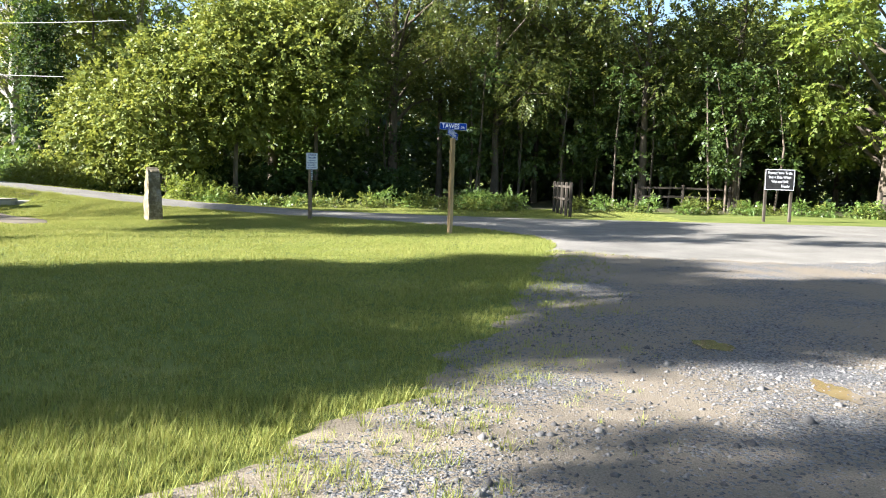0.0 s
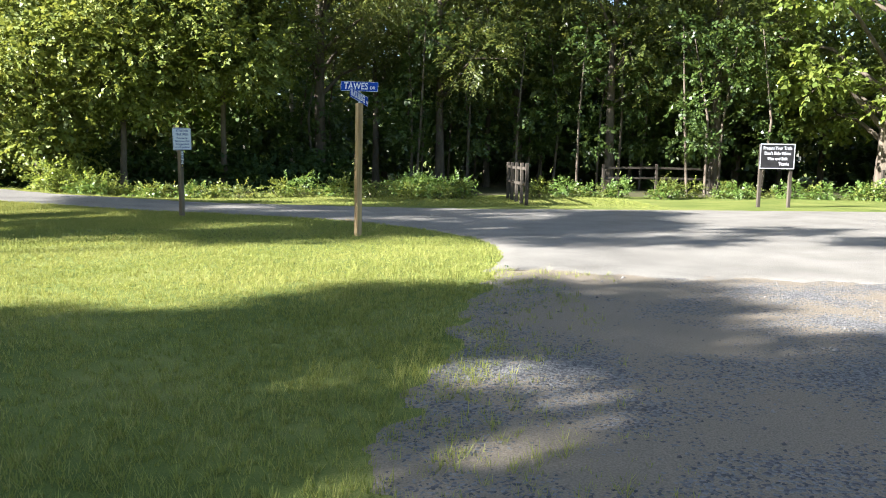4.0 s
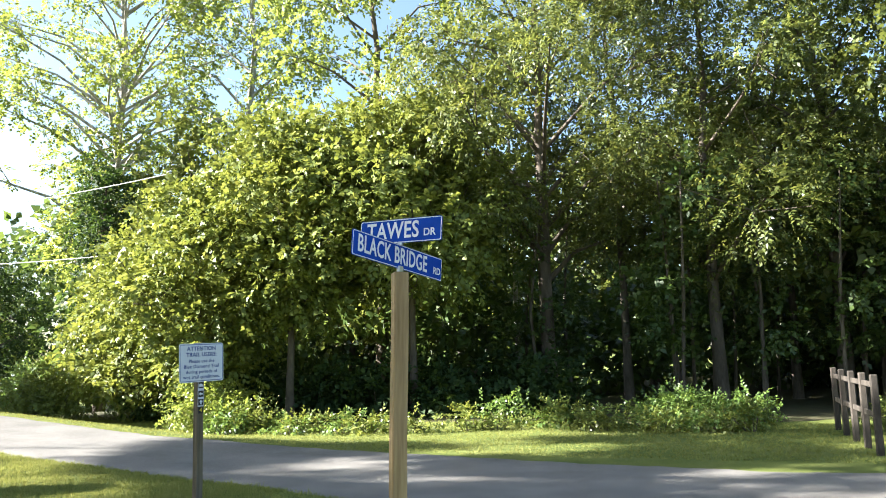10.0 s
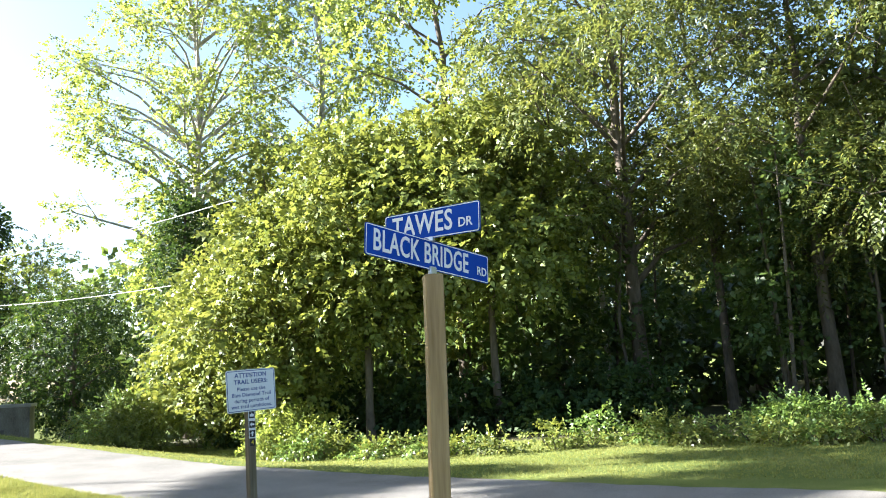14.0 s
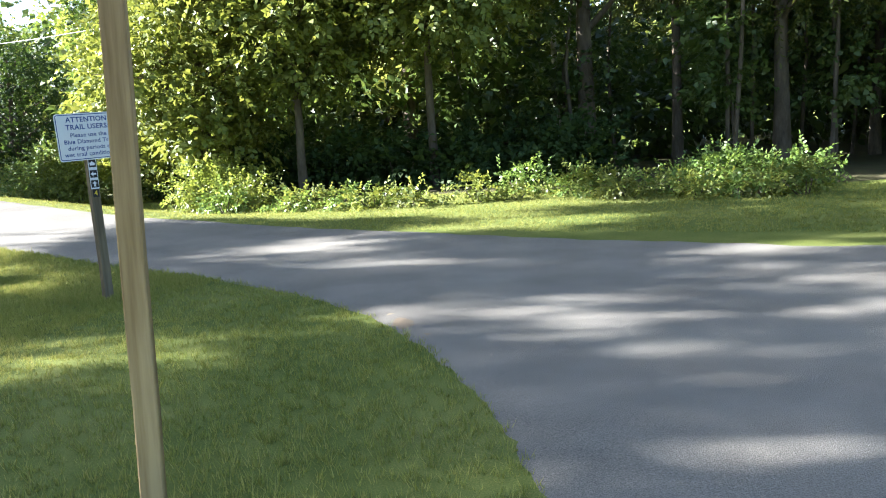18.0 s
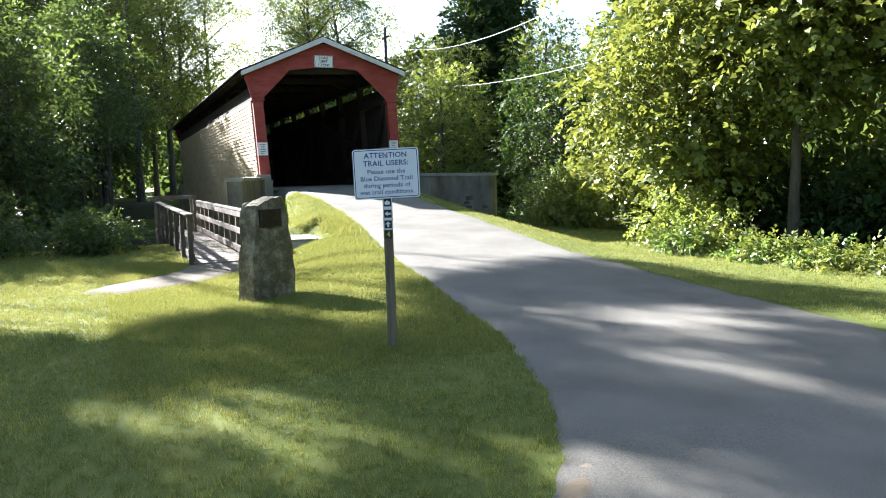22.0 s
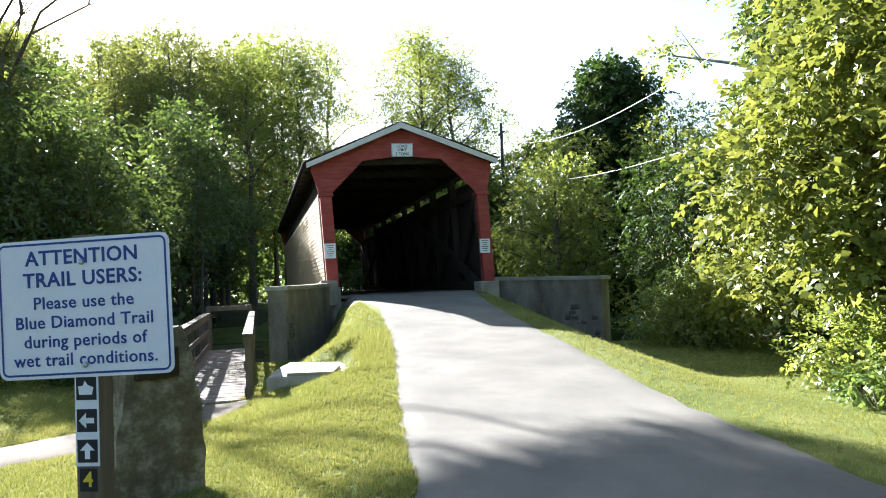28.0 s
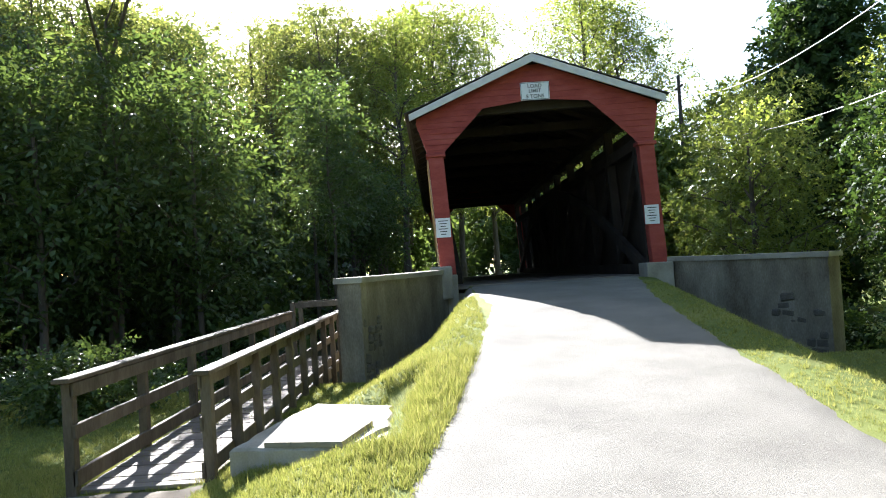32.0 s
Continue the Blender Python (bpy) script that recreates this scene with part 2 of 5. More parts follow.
M_POLE = material("utility pole timber", [(0.06, 0.05, 0.04), (0.11, 0.09, 0.07)], 4, 0.9, 0.4, 40)
M_WATER = material("muddy puddle", [(0.15, 0.105, 0.05), (0.25, 0.18, 0.09)], 3, 0.06, 0.0, 60, spec=0.5)
L_OAK = leaf_material("summer leaves", [(0.050, 0.078, 0.020), (0.115, 0.148, 0.034), (0.21, 0.225, 0.058)], 0.45)
L_WALNUT = leaf_material("walnut leaves", [(0.040, 0.064, 0.016), (0.092, 0.12, 0.027), (0.175, 0.192, 0.045)], 0.42)
L_PALE = leaf_material("yellow green leaves", [(0.085, 0.135, 0.024), (0.14, 0.19, 0.036), (0.215, 0.25, 0.06)], 0.5)
# the ivy's own dark green; on shrubs and bank trees it paints in shade
L_DARK = leaf_material("dark ivy and shade-dark leaves", [(0.018, 0.042, 0.010), (0.032, 0.066, 0.013), (0.05, 0.085, 0.016)], 0.3, 0.75)
L_VINE = leaf_material("grape vine leaves", [(0.076, 0.108, 0.023), (0.148, 0.187, 0.036), (0.265, 0.288, 0.067)], 0.28, 0.5, 0.3)
# darker copy of L_OAK: shade put into the colour of woods, understory and bushes
L_DEEP = leaf_material("shade-darkened leaves", [(0.035, 0.066, 0.016), (0.062, 0.105, 0.024), (0.11, 0.15, 0.035)], 0.38)
L_SHRUB = leaf_material("undergrowth leaves", [(0.06, 0.11, 0.022), (0.105, 0.175, 0.036), (0.17, 0.24, 0.07)], 0.35)


# ---- mesh helpers ----
rng = np.random.default_rng(7)


def mesh_from(name, verts, faces, mat):
    """faces: an (n, k) array of equal-sided faces."""
    verts, faces = np.asarray(verts, np.float32), np.asarray(faces, np.int32)
    me = bpy.data.meshes.new(name)
    k = faces.shape[1]
    me.vertices.add(len(verts))
    me.vertices.foreach_set("co", verts.ravel())
    me.loops.add(faces.size)
    me.loops.foreach_set("vertex_index", faces.ravel())
    me.polygons.add(len(faces))
    me.polygons.foreach_set("loop_start", np.arange(len(faces), dtype=np.int32) * k)
    me.polygons.foreach_set("loop_total", np.full(len(faces), k, np.int32))
    me.update(calc_edges=True)
    me.materials.append(mat)
    return me


def part(name, bm, mat, parent, label="", m=None, smooth=False):
    """Links a bmesh (or a ready mesh) as one mesh object under its parent."""
    if isinstance(bm, bmesh.types.BMesh):
        me = bpy.data.meshes.new(name)
        bm.normal_update()
        bm.to_mesh(me)
        bm.free()
        me.materials.append(mat)
    else:
        me = bm
    if smooth:
        me.polygons.foreach_set("use_smooth", [True] * len(me.polygons))
    ob = new(name, me)
    if parent is not None:
        ob.parent = parent
    if m is not None:
        ob.matrix_basis = m
    if label:
        ob["label"] = label
    return ob


def thing(name, label, category, m=None, group="", kind=""):
    ob = new(name)
    if m is not None:
        ob.matrix_basis = m
    return tagged(ob, label, category, group, kind)


def box(sx, sy, sz, at=(0, 0, 0), bevel=0.0, turn=None):
    """A bevelled block, its middle at the given place."""
    bm = bmesh.new()
    bmesh.ops.create_cube(bm, size=1.0)
    bmesh.ops.scale(bm, vec=(sx, sy, sz), verts=bm.verts)
    if bevel:
        bmesh.ops.bevel(bm, geom=bm.edges[:], offset=bevel, segments=1, affect="EDGES")
    if turn is not None:
        bmesh.ops.transform(bm, matrix=turn, verts=bm.verts)
    bmesh.ops.translate(bm, vec=at, verts=bm.verts)
    return bm


def beam(a, b, w, h, bevel=0.006):
    """A timber of section w by h from a to b."""
    a, b = Vector(a), Vector(b)
    d = b - a
    q = d.to_track_quat("X", "Z").to_matrix().to_4x4()
    return box(d.length, w, h, (a + b) / 2, bevel, q)


def prism(points, depth, axis="y"):
    """An outline in x and z pushed out along y, or in x and y along z."""
    bm = bmesh.new()
    if axis == "y":
        vs = [bm.verts.new((x, -depth / 2, z)) for x, z in points]
        push = (0, depth, 0)
    else:
        vs = [bm.verts.new((x, z, 0)) for x, z in points]
        push = (0, 0, depth)
    f = bm.faces.new(vs)
    out = bmesh.ops.extrude_face_region(bm, geom=[f])
    bmesh.ops.translate(bm, vec=push, verts=[v for v in out["geom"] if isinstance(v, bmesh.types.BMVert)])
    bmesh.ops.recalc_face_normals(bm, faces=bm.faces[:])
    return bm


def tubes(lines, sides=7):
    """Tapered tubes along lines of (point, radius)."""
    V, F, base = [], [], 0
    ang = np.linspace(0, 2 * np.pi, sides, endpoint=False)
    for line in lines:
        P = np.array([p for p, r in line], float)
        R = np.array([r for p, r in line], float)
        T = np.gradient(P, axis=0)
        T /= np.linalg.norm(T, axis=1)[:, None] + 1e-9
        ref = np.where(np.abs(T[:, 2:3]) > 0.9, np.array([[1.0, 0, 0]]), np.array([[0, 0, 1.0]]))
        U = np.cross(T, ref)
        U /= np.linalg.norm(U, axis=1)[:, None] + 1e-9
        W = np.cross(T, U)
        ring = P[:, None] + R[:, None, None] * (np.cos(ang)[None, :, None] * U[:, None] + np.sin(ang)[None, :, None] * W[:, None])
        V.append(ring.reshape(-1, 3))
        for i in range(len(P) - 1):
            for j in range(sides):
                k = (j + 1) % sides
                F.append((base + i * sides + j, base + i * sides + k, base + (i + 1) * sides + k, base + (i + 1) * sides + j))
        base += len(P) * sides
    return np.concatenate(V), np.array(F)


def text_mesh(name, words, size, mat, parent, m, align="CENTER", spacing=1.0, label="", weight=0.0):
    cu = bpy.data.curves.new(name, "FONT")
    cu.body, cu.size, cu.align_x, cu.align_y, cu.extrude, cu.offset = words, size, align, "CENTER", 0.0008, weight
    cu.space_character = spacing
    cu.resolution_u = 3
    tmp = bpy.data.objects.new(name, cu)
    me = bpy.data.meshes.new_from_object(tmp)
    bpy.data.objects.remove(tmp)
    bpy.data.curves.remove(cu)
    me.materials.clear()
    me.materials.append(mat)
    return part(name, me, mat, parent, label, m)


# ---- terrain ----
def smooth01(v):
    v = np.clip(v, 0, 1)
    return v * v * (3 - 2 * v)


ROAD_X = np.array([-90.0, -58, -53, -24.5, -20, -16, -12, -9, -5, 0])
ROAD_Z = np.array([0.2, 0.75, 1.05, 1.27, 1.05, 0.72, 0.42, 0.2, 0.03, 0])
LEFT_Y = np.array([34.0, 25.5, 24.9, 25.2, 25.05, 24.75, 24.2, 23.9, 23.5, 21])
RIGHT_Y = np.array([39.0, 29.8, 29.0, 28.8, 28.0, 27.6, 27.25, 26.95, 26.8, 26.7])


def height(x, y):
    """Height of the ground: flat by the junction, a ramp up to the bridge, banks beside it, the creek beyond."""
    x, y = np.asarray(x, float), np.asarray(y, float)
    rz = np.interp(x, ROAD_X, ROAD_Z)
    ly, ry = np.interp(x, ROAD_X, LEFT_Y), np.interp(x, ROAD_X, RIGHT_Y)
    base = -0.10 * smooth01((-x - 5) / 5) - 0.03 * smooth01((20 - y) / 20)
    base = base + 0.05 * np.sin(x * 0.7 + 1) * np.sin(y * 0.55) * smooth01((np.abs(y - 25) - 4) / 6)
    creek = -2.0 * smooth01((-x - 19.5) / 8) * smooth01((x + 61) / 8)
    low = base + creek
    steep = smooth01((-x - 15.5) / 4)                    # the bank steepens beside the wing wall
    left = smooth01((y - (ly - 2.7 + 0.9 * steep)) / (2.4 - 0.7 * steep))
    right = smooth01(((ry + 2.6) - y) / 2.3)
    bank = left * right
    z = low + (rz - low) * bank
    # a level cut in the bank for the well slab
    cut = smooth01((1.6 - np.abs(x + 14.35)) / 0.55) * smooth01((1.1 - np.abs(y - 23.15)) / 0.5)
    return z + (np.minimum(z, 0.20 + 0.16 * (-13.9 - x) * (x > -13.9)) - z) * cut


def inside_and_distance(px, py, poly):
    """Signed distance to an outline, positive inside."""
    poly = np.asarray(poly, float)
    d = np.full(px.shape, 1e9)
    ins = np.zeros(px.shape, bool)
    for i in range(len(poly)):
        ax, ay = poly[i]
        bx, by = poly[(i + 1) % len(poly)]
        ex, ey = bx - ax, by - ay
        t = np.clip(((px - ax) * ex + (py - ay) * ey) / (ex * ex + ey * ey + 1e-12), 0, 1)
        d = np.minimum(d, np.hypot(px - ax - t * ex, py - ay - t * ey))
        if ay != by:
            ins ^= ((ay > py) != (by > py)) & (px < (bx - ax) * (py - ay) / (by - ay) + ax)
    return np.where(ins, d, -d)


def wobble(x, y, s, seed=0.0):
    """A cheap smooth noise about zero."""
    return (np.sin(x * s + seed) * np.sin(y * s * 1.3 + seed * 2) + 0.6 * np.sin(x * s * 2.3 + y * s * 1.1 + seed) + 0.5 * np.sin(y * s * 3.1 - x * s * 2.7 + seed * 3)) / 2.1


ASPHALT = [(-24.6, 25.0), (-20, 25.22), (-16, 24.74), (-13.3, 24.37), (-10, 23.85), (-6.8, 23.42), (-4, 22.92), (-2, 22.28), (-0.9, 21.68), (0, 20.95), (0.98, 19.82),
           (1.4, 19.15), (1.92, 18.2), (2.14, 16.8), (2.04, 15.3), (1.8, 14.2), (4, 14.1), (8, 13.7), (12, 14.5), (18, 16.5), (60, 17), (60, 25.2), (14, 25.8), (8, 25.75),
           (2.4, 25.5), (-1, 25.95), (-4, 26.55), (-7.2, 26.85), (-10, 27.0), (-13, 27.35), (-16, 27.6), (-20, 28.0), (-24.6, 28.9)]
GRAVEL = [(-1.5, 2.4), (-0.85, 3.7), (-0.25, 4.9), (0.3, 6.7), (0.65, 8.3), (1.2, 11), (1.75, 13.9), (2.0, 14.6), (4, 14.5), (8, 14.1), (12, 14.9), (18, 17), (24, 12), (22, -14), (-4, -14), (-3.5, -3)]
FAR_ROAD = [(-53.3, 25.0), (-60, 26.2), (-70, 28.8), (-86, 33.2), (-88, 38.0), (-70, 33.4), (-60, 30.2), (-53.3, 28.9)]
PATHWAY = [(-13.9, 20.8), (-13.9, 22.2), (-13.2, 22.15), (-12.1, 21.5), (-11.1, 20.75), (-10.4, 19.5), (-10.9, 18.9), (-11.6, 19.3), (-12.4, 20.2), (-13.2, 20.65)]


def axis_steps(lo, hi, fine_lo, fine_hi, fine):
    a = np.arange(fine_lo, fine_hi + 1e-6, fine)
    out, step, v = [], fine, fine_hi
    while v < hi:
        step *= 1.25
        v += step
        out.append(min(v, hi))
    low, step, v = [], fine, fine_lo
    while v > lo:
        step *= 1.25
        v -= step
        low.append(max(v, lo))
    return np.array(low[::-1] + list(a) + out)


def grid_faces(nx, ny):
    i, j = np.meshgrid(np.arange(nx - 1), np.arange(ny - 1), indexing="ij")
    a = (i * ny + j).ravel()
    return np.stack([a, a + ny, a + ny + 1, a + 1], 1)


gx, gy = axis_steps(-900, 900, -30, 14, 0.35), axis_steps(-900, 900, -4, 36, 0.35)
X, Y = np.meshgrid(gx, gy, indexing="ij")
ground = new("ground", mesh_from("ground", np.stack([X, Y, height(X, Y)], -1).reshape(-1, 3), grid_faces(len(gx), len(gy)), M_SOIL))
ground.data.polygons.foreach_set("use_smooth", [True] * len(ground.data.polygons))
tagged(ground, "mown green lawn and woodland ground", "ground", kind="structure")


def sheet(name, poly, mat, x0, x1, y0, y1, step, rise, ragged, label, category, scale=3.0, crown=0.0):
    """A surface laid on the ground, that dives under it along a ragged edge."""
    xs, ys = np.arange(x0, x1 + 1e-6, step), np.arange(y0, y1 + 1e-6, step)
    X, Y = np.meshgrid(xs, ys, indexing="ij")
    if name == "road":
        ragged = ragged + 0.3 * smooth01((15.4 - Y) / 1.0)
    sd = inside_and_distance(X, Y, poly) + ragged * wobble(X, Y, scale, 1.7) + ragged * 0.5 * wobble(X, Y, scale * 3.7, 4.1)
    Z = height(X, Y) + np.clip(sd * 0.25, -0.12, rise) + crown * np.clip(sd, 0, 1.5)
    F = grid_faces(len(xs), len(ys))
    keep = (sd.ravel()[F] > -0.45).any(1)
    ob = new(name, mesh_from(name, np.stack([X, Y, Z], -1).reshape(-1, 3), F[keep], mat))
    ob.data.polygons.foreach_set("use_smooth", [True] * len(ob.data.polygons))
    return tagged(ob, label, category, kind="structure")


sheet("gravel_lot", GRAVEL, M_GRAVEL, -5, 25, -14.5, 17.5, 0.14, 0.012, 0.26, "pale crushed gravel and bare dirt lot with puddles", "gravel lot", 2.1)
sheet("road", ASPHALT, M_ASPHALT, -25, 60, 13, 30, 0.16, 0.030, 0.05, "worn pale grey asphalt road rising to the bridge", "road", 2.5)
M_DIRT = material("bare tan dirt", [(0.13, 0.10, 0.065), (0.19, 0.15, 0.10), (0.24, 0.20, 0.14)], 3, 0.95, 0.6, 60)
sheet("bare_dirt", [(-1.5, 22.15), (-1.05, 22.12), (-0.5, 21.72), (0.0, 21.25), (-0.02, 21.0), (-0.5, 21.38), (-1.0, 21.8)], M_DIRT, -3.2, 0.5, 20.6, 23.4, 0.05, 0.038, 0.06, "bare tan dirt worn along the road's edge", "dirt", 3.0)
sheet("far_road", FAR_ROAD, M_ASPHALT, -90, -53, 23, 40, 0.4, 0.03, 0.1, "grey road curving away beyond the bridge", "road", 2.5)
sheet("forest_floor_north", [(-30, 36), (-20, 34.6), (-14, 33.0), (-5, 32.2), (6, 33.2), (22, 34.5), (60, 35.5), (60, 62), (-30, 62)], M_FLOOR, -31, 61, 31, 63, 0.7, 0.02, 0.5, "dark leaf litter under the roadside woods", "forest floor", 0.9)
sheet("forest_floor_south", [(-72, -22), (-30, -22), (-24, 6), (-22.5, 14), (-24.5, 20), (-30, 22.5), (-72, 23)], M_FLOOR, -73, -21, -23, 24, 0.7, 0.02, 0.5, "dark leaf litter under the creekside woods", "forest floor", 0.9)
sheet("footpath", PATHWAY, M_PATH, -14.6, -9, 18, 23, 0.1, 0.025, 0.05, "pale concrete footpath leading to the boardwalk", "path", 3.0)


# ---- the covered bridge ----
BR = pose(-25.0, 26.95, 1.27, -0.4, 0, 90.2)              # x across the portal, y along the bridge
BR_LEN, HALF, EAVE_X, EAVE_Z, RIDGE_Z = 28.0, 2.65, 2.94, 4.08, 5.21
RACK = -0.05                                            # the old frame leans a little


def rack(bm):
    for v in bm.verts:
        v.co.x += RACK * (v.co.z - 2.2)
        v.co.z += 0.021 * v.co.x * min(1.0, max(0.0, v.co.z - 3.1))
    return bm


def covered_bridge():
    b = thing("covered_bridge", "red covered bridge with lapped siding and white rake trim", "bridge", BR)
    # portal outline: half widths of the outside and of the opening at a height
    outer = lambda z: np.interp(z, [0, 3.1, 4.02, RIDGE_Z], [HALF, HALF, EAVE_X - 0.06, 0.0])
    inner = lambda z: np.interp(z, [0, 3.15, 4.21, 4.211], [2.29, 2.29, 1.22, 0.0])
    for end, y in ((0, 0.0), (1, BR_LEN)):
        out_sign = -1 if end == 0 else 1
        z = 3.1
        while z < RIDGE_Z - 0.12:
            z1 = min(z + 0.135, RIDGE_Z - 0.06)
            for kind in ([0] if z >= 4.2 else [-1, 1]):
                if kind == 0:
                    pts = [(-outer(z), z), (outer(z), z), (outer(z1), z1), (-outer(z1), z1)]
                else:
                    pts = [(kind * inner(z), z), (kind * outer(z), z), (kind * outer(z1), z1), (kind * inner(z1), z1)]
                bm = prism(pts, 0.03)
                for v in bm.verts:                      # each board tilts out at its foot
                    v.co.y += y + out_sign * (0.05 + (0.018 if v.co.z < z + 0.01 else 0.0))
                part("clapboard", rack(bm), M_RED, b)
            z = z1
        for s in (-1, 1):
            post = part("portal_post", rack(box(0.36, 0.30, 2.85, (s * (HALF - 0.18), y, 0.28 + 1.425), 0.012)), M_RED, b)
            part("post_cap", rack(box(0.46, 0.38, 0.09, (s * (HALF - 0.18), y + out_sign * 0.01, 3.10), 0.015)), M_RED, b)
            part("footing", box(0.62, 0.75, 1.6, (s * (HALF - 0.16), y, 0.30 - 0.8), 0.02), M_CONCRETE, b)
        # rake trim
        for s in (-1, 1):
            bm = prism([(0, RIDGE_Z + 0.10), (s * (EAVE_X + 0.05), EAVE_Z + 0.03), (s * (EAVE_X + 0.05), EAVE_Z - 0.13), (0, RIDGE_Z - 0.08)], 0.05)
            bmesh.ops.translate(bm, vec=(0, y + out_sign * 0.36, 0), verts=bm.verts)
            part("rake_trim", rack(bm), M_TRIM, b, "white painted rake board")
    # roof: a deck with lapped courses on each slope
    for s in (-1, 1):
        bm = prism([(0, RIDGE_Z + 0.09), (s * (EAVE_X + 0.06), EAVE_Z + 0.02), (s * (EAVE_X + 0.06), EAVE_Z - 0.03), (0, RIDGE_Z + 0.04)], BR_LEN + 0.66)
        bmesh.ops.translate(bm, vec=(0, BR_LEN / 2, 0), verts=bm.verts)
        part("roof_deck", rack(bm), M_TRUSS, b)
        n = 16
        for k in range(n):
            f0, f1 = k / n, (k + 1.25) / n
            f1 = min(f1, 1.02)
            e = lambda f: (s * f * (EAVE_X + 0.10), RIDGE_Z + 0.115 - f * (RIDGE_Z - EAVE_Z + 0.06))
            (xa, za), (xb, zb) = e(f0), e(f1)
            bm = prism([(xa, za), (xb, zb + 0.012), (xb, zb + 0.030), (xa, za + 0.008)], BR_LEN + 0.8)
            bmesh.ops.translate(bm, vec=(0, BR_LEN / 2, 0), verts=bm.verts)
            part("shingle_course", rack(bm), M_SHINGLE, b)
    # side walls: lapped boards up to an open strip under the eaves
    for s in (-1, 1):
        z, run = -0.75, BR_LEN - 0.3 if s < 0 else BR_LEN - 6.3
        while z < 3.08:
            bm = box(0.025, run, 0.15, (s * (HALF + 0.01), 0.15 + run / 2, z + 0.07), 0.0)
            for v in bm.verts:
                if v.co.z < z + 0.02:
                    v.co.x += s * 0.022
            part("siding_board", rack(bm), M_SIDING, b)
            z += 0.128
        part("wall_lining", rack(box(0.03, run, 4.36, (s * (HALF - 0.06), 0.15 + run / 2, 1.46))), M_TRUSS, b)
        if s > 0:                                       # open slats towards the far end
            for k in range(9):
                part("wall_slat", rack(box(0.04, 0.42, 3.85, (HALF - 0.02, BR_LEN - 5.9 + 0.68 * k, 1.205))), M_TRUSS, b)
        for z, w in ((0.12, 0.34), (3.15, 0.26), (4.0, 0.22)):
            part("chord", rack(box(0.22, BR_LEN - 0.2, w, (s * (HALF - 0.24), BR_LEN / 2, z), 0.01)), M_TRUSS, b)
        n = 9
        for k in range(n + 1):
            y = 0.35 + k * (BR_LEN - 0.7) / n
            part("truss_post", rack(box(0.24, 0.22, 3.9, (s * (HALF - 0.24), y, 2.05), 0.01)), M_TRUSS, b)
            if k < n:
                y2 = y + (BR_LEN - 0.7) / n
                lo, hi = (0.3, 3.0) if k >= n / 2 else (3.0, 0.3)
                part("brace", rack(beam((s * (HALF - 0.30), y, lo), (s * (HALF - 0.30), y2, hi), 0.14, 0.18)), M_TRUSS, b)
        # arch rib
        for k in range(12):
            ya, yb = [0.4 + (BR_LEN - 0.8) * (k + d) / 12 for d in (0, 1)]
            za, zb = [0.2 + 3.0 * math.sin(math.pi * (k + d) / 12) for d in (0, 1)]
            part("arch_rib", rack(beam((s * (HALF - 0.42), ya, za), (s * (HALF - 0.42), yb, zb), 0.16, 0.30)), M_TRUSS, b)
    # tie beams, rafters, floor
    for k in range(10):
        y = 0.35 + k * (BR_LEN - 0.7) / 9
        part("tie_beam", rack(box(2 * HALF - 0.3, 0.2, 0.24, (0, y, 4.22), 0.01)), M_TRUSS, b)
    for k in range(26):
        y = 0.2 + k * (BR_LEN - 0.4) / 25
        for s in (-1, 1):
            part("rafter", rack(beam((0, y, RIDGE_Z - 0.02), (s * EAVE_X, y, EAVE_Z - 0.07), 0.07, 0.14, 0)), M_TRUSS, b)
    for k in range(93):
        part("floor_plank", box(2 * HALF - 0.5, 0.28, 0.08, (0, 0.45 + k * 0.292, -0.02)), M_DECK, b)
    for y in np.arange(1.0, BR_LEN, 3.0):
        part("floor_joist", box(2 * HALF - 0.3, 0.3, 0.35, (0, float(y), -0.26)), M_TRUSS, b)
    return b


bridge = covered_bridge()
for end_y, nm in ((-0.1, "abutment"), (BR_LEN - 1.2, "abutment")):
    a = thing("abutment", "grey concrete and stone bridge abutment", "abutment", BR)
    part("block", box(2 * HALF + 0.5, 1.3, 3.6, (0, end_y + 0.65, -0.16 - 1.8), 0.03), M_STAINED, a)


def plate(parent, w, h, mat, label="", t=0.004, corner=0.0, name="panel"):
    """A thin sheet in x and z, facing -y, with rounded corners."""
    pts = []
    if corner:
        for cx, cz, a0 in ((w / 2 - corner, h / 2 - corner, 0), (-w / 2 + corner, h / 2 - corner, 90), (-w / 2 + corner, -h / 2 + corner, 180), (w / 2 - corner, -h / 2 + corner, 270)):
            for k in range(5):
                a = radians(a0 + k * 22.5)
                pts.append((cx + corner * math.cos(a), cz + corner * math.sin(a)))
    else:
        pts = [(-w / 2, -h / 2), (w / 2, -h / 2), (w / 2, h / 2), (-w / 2, h / 2)]
    return part(name, prism(pts, t), mat, parent, label)


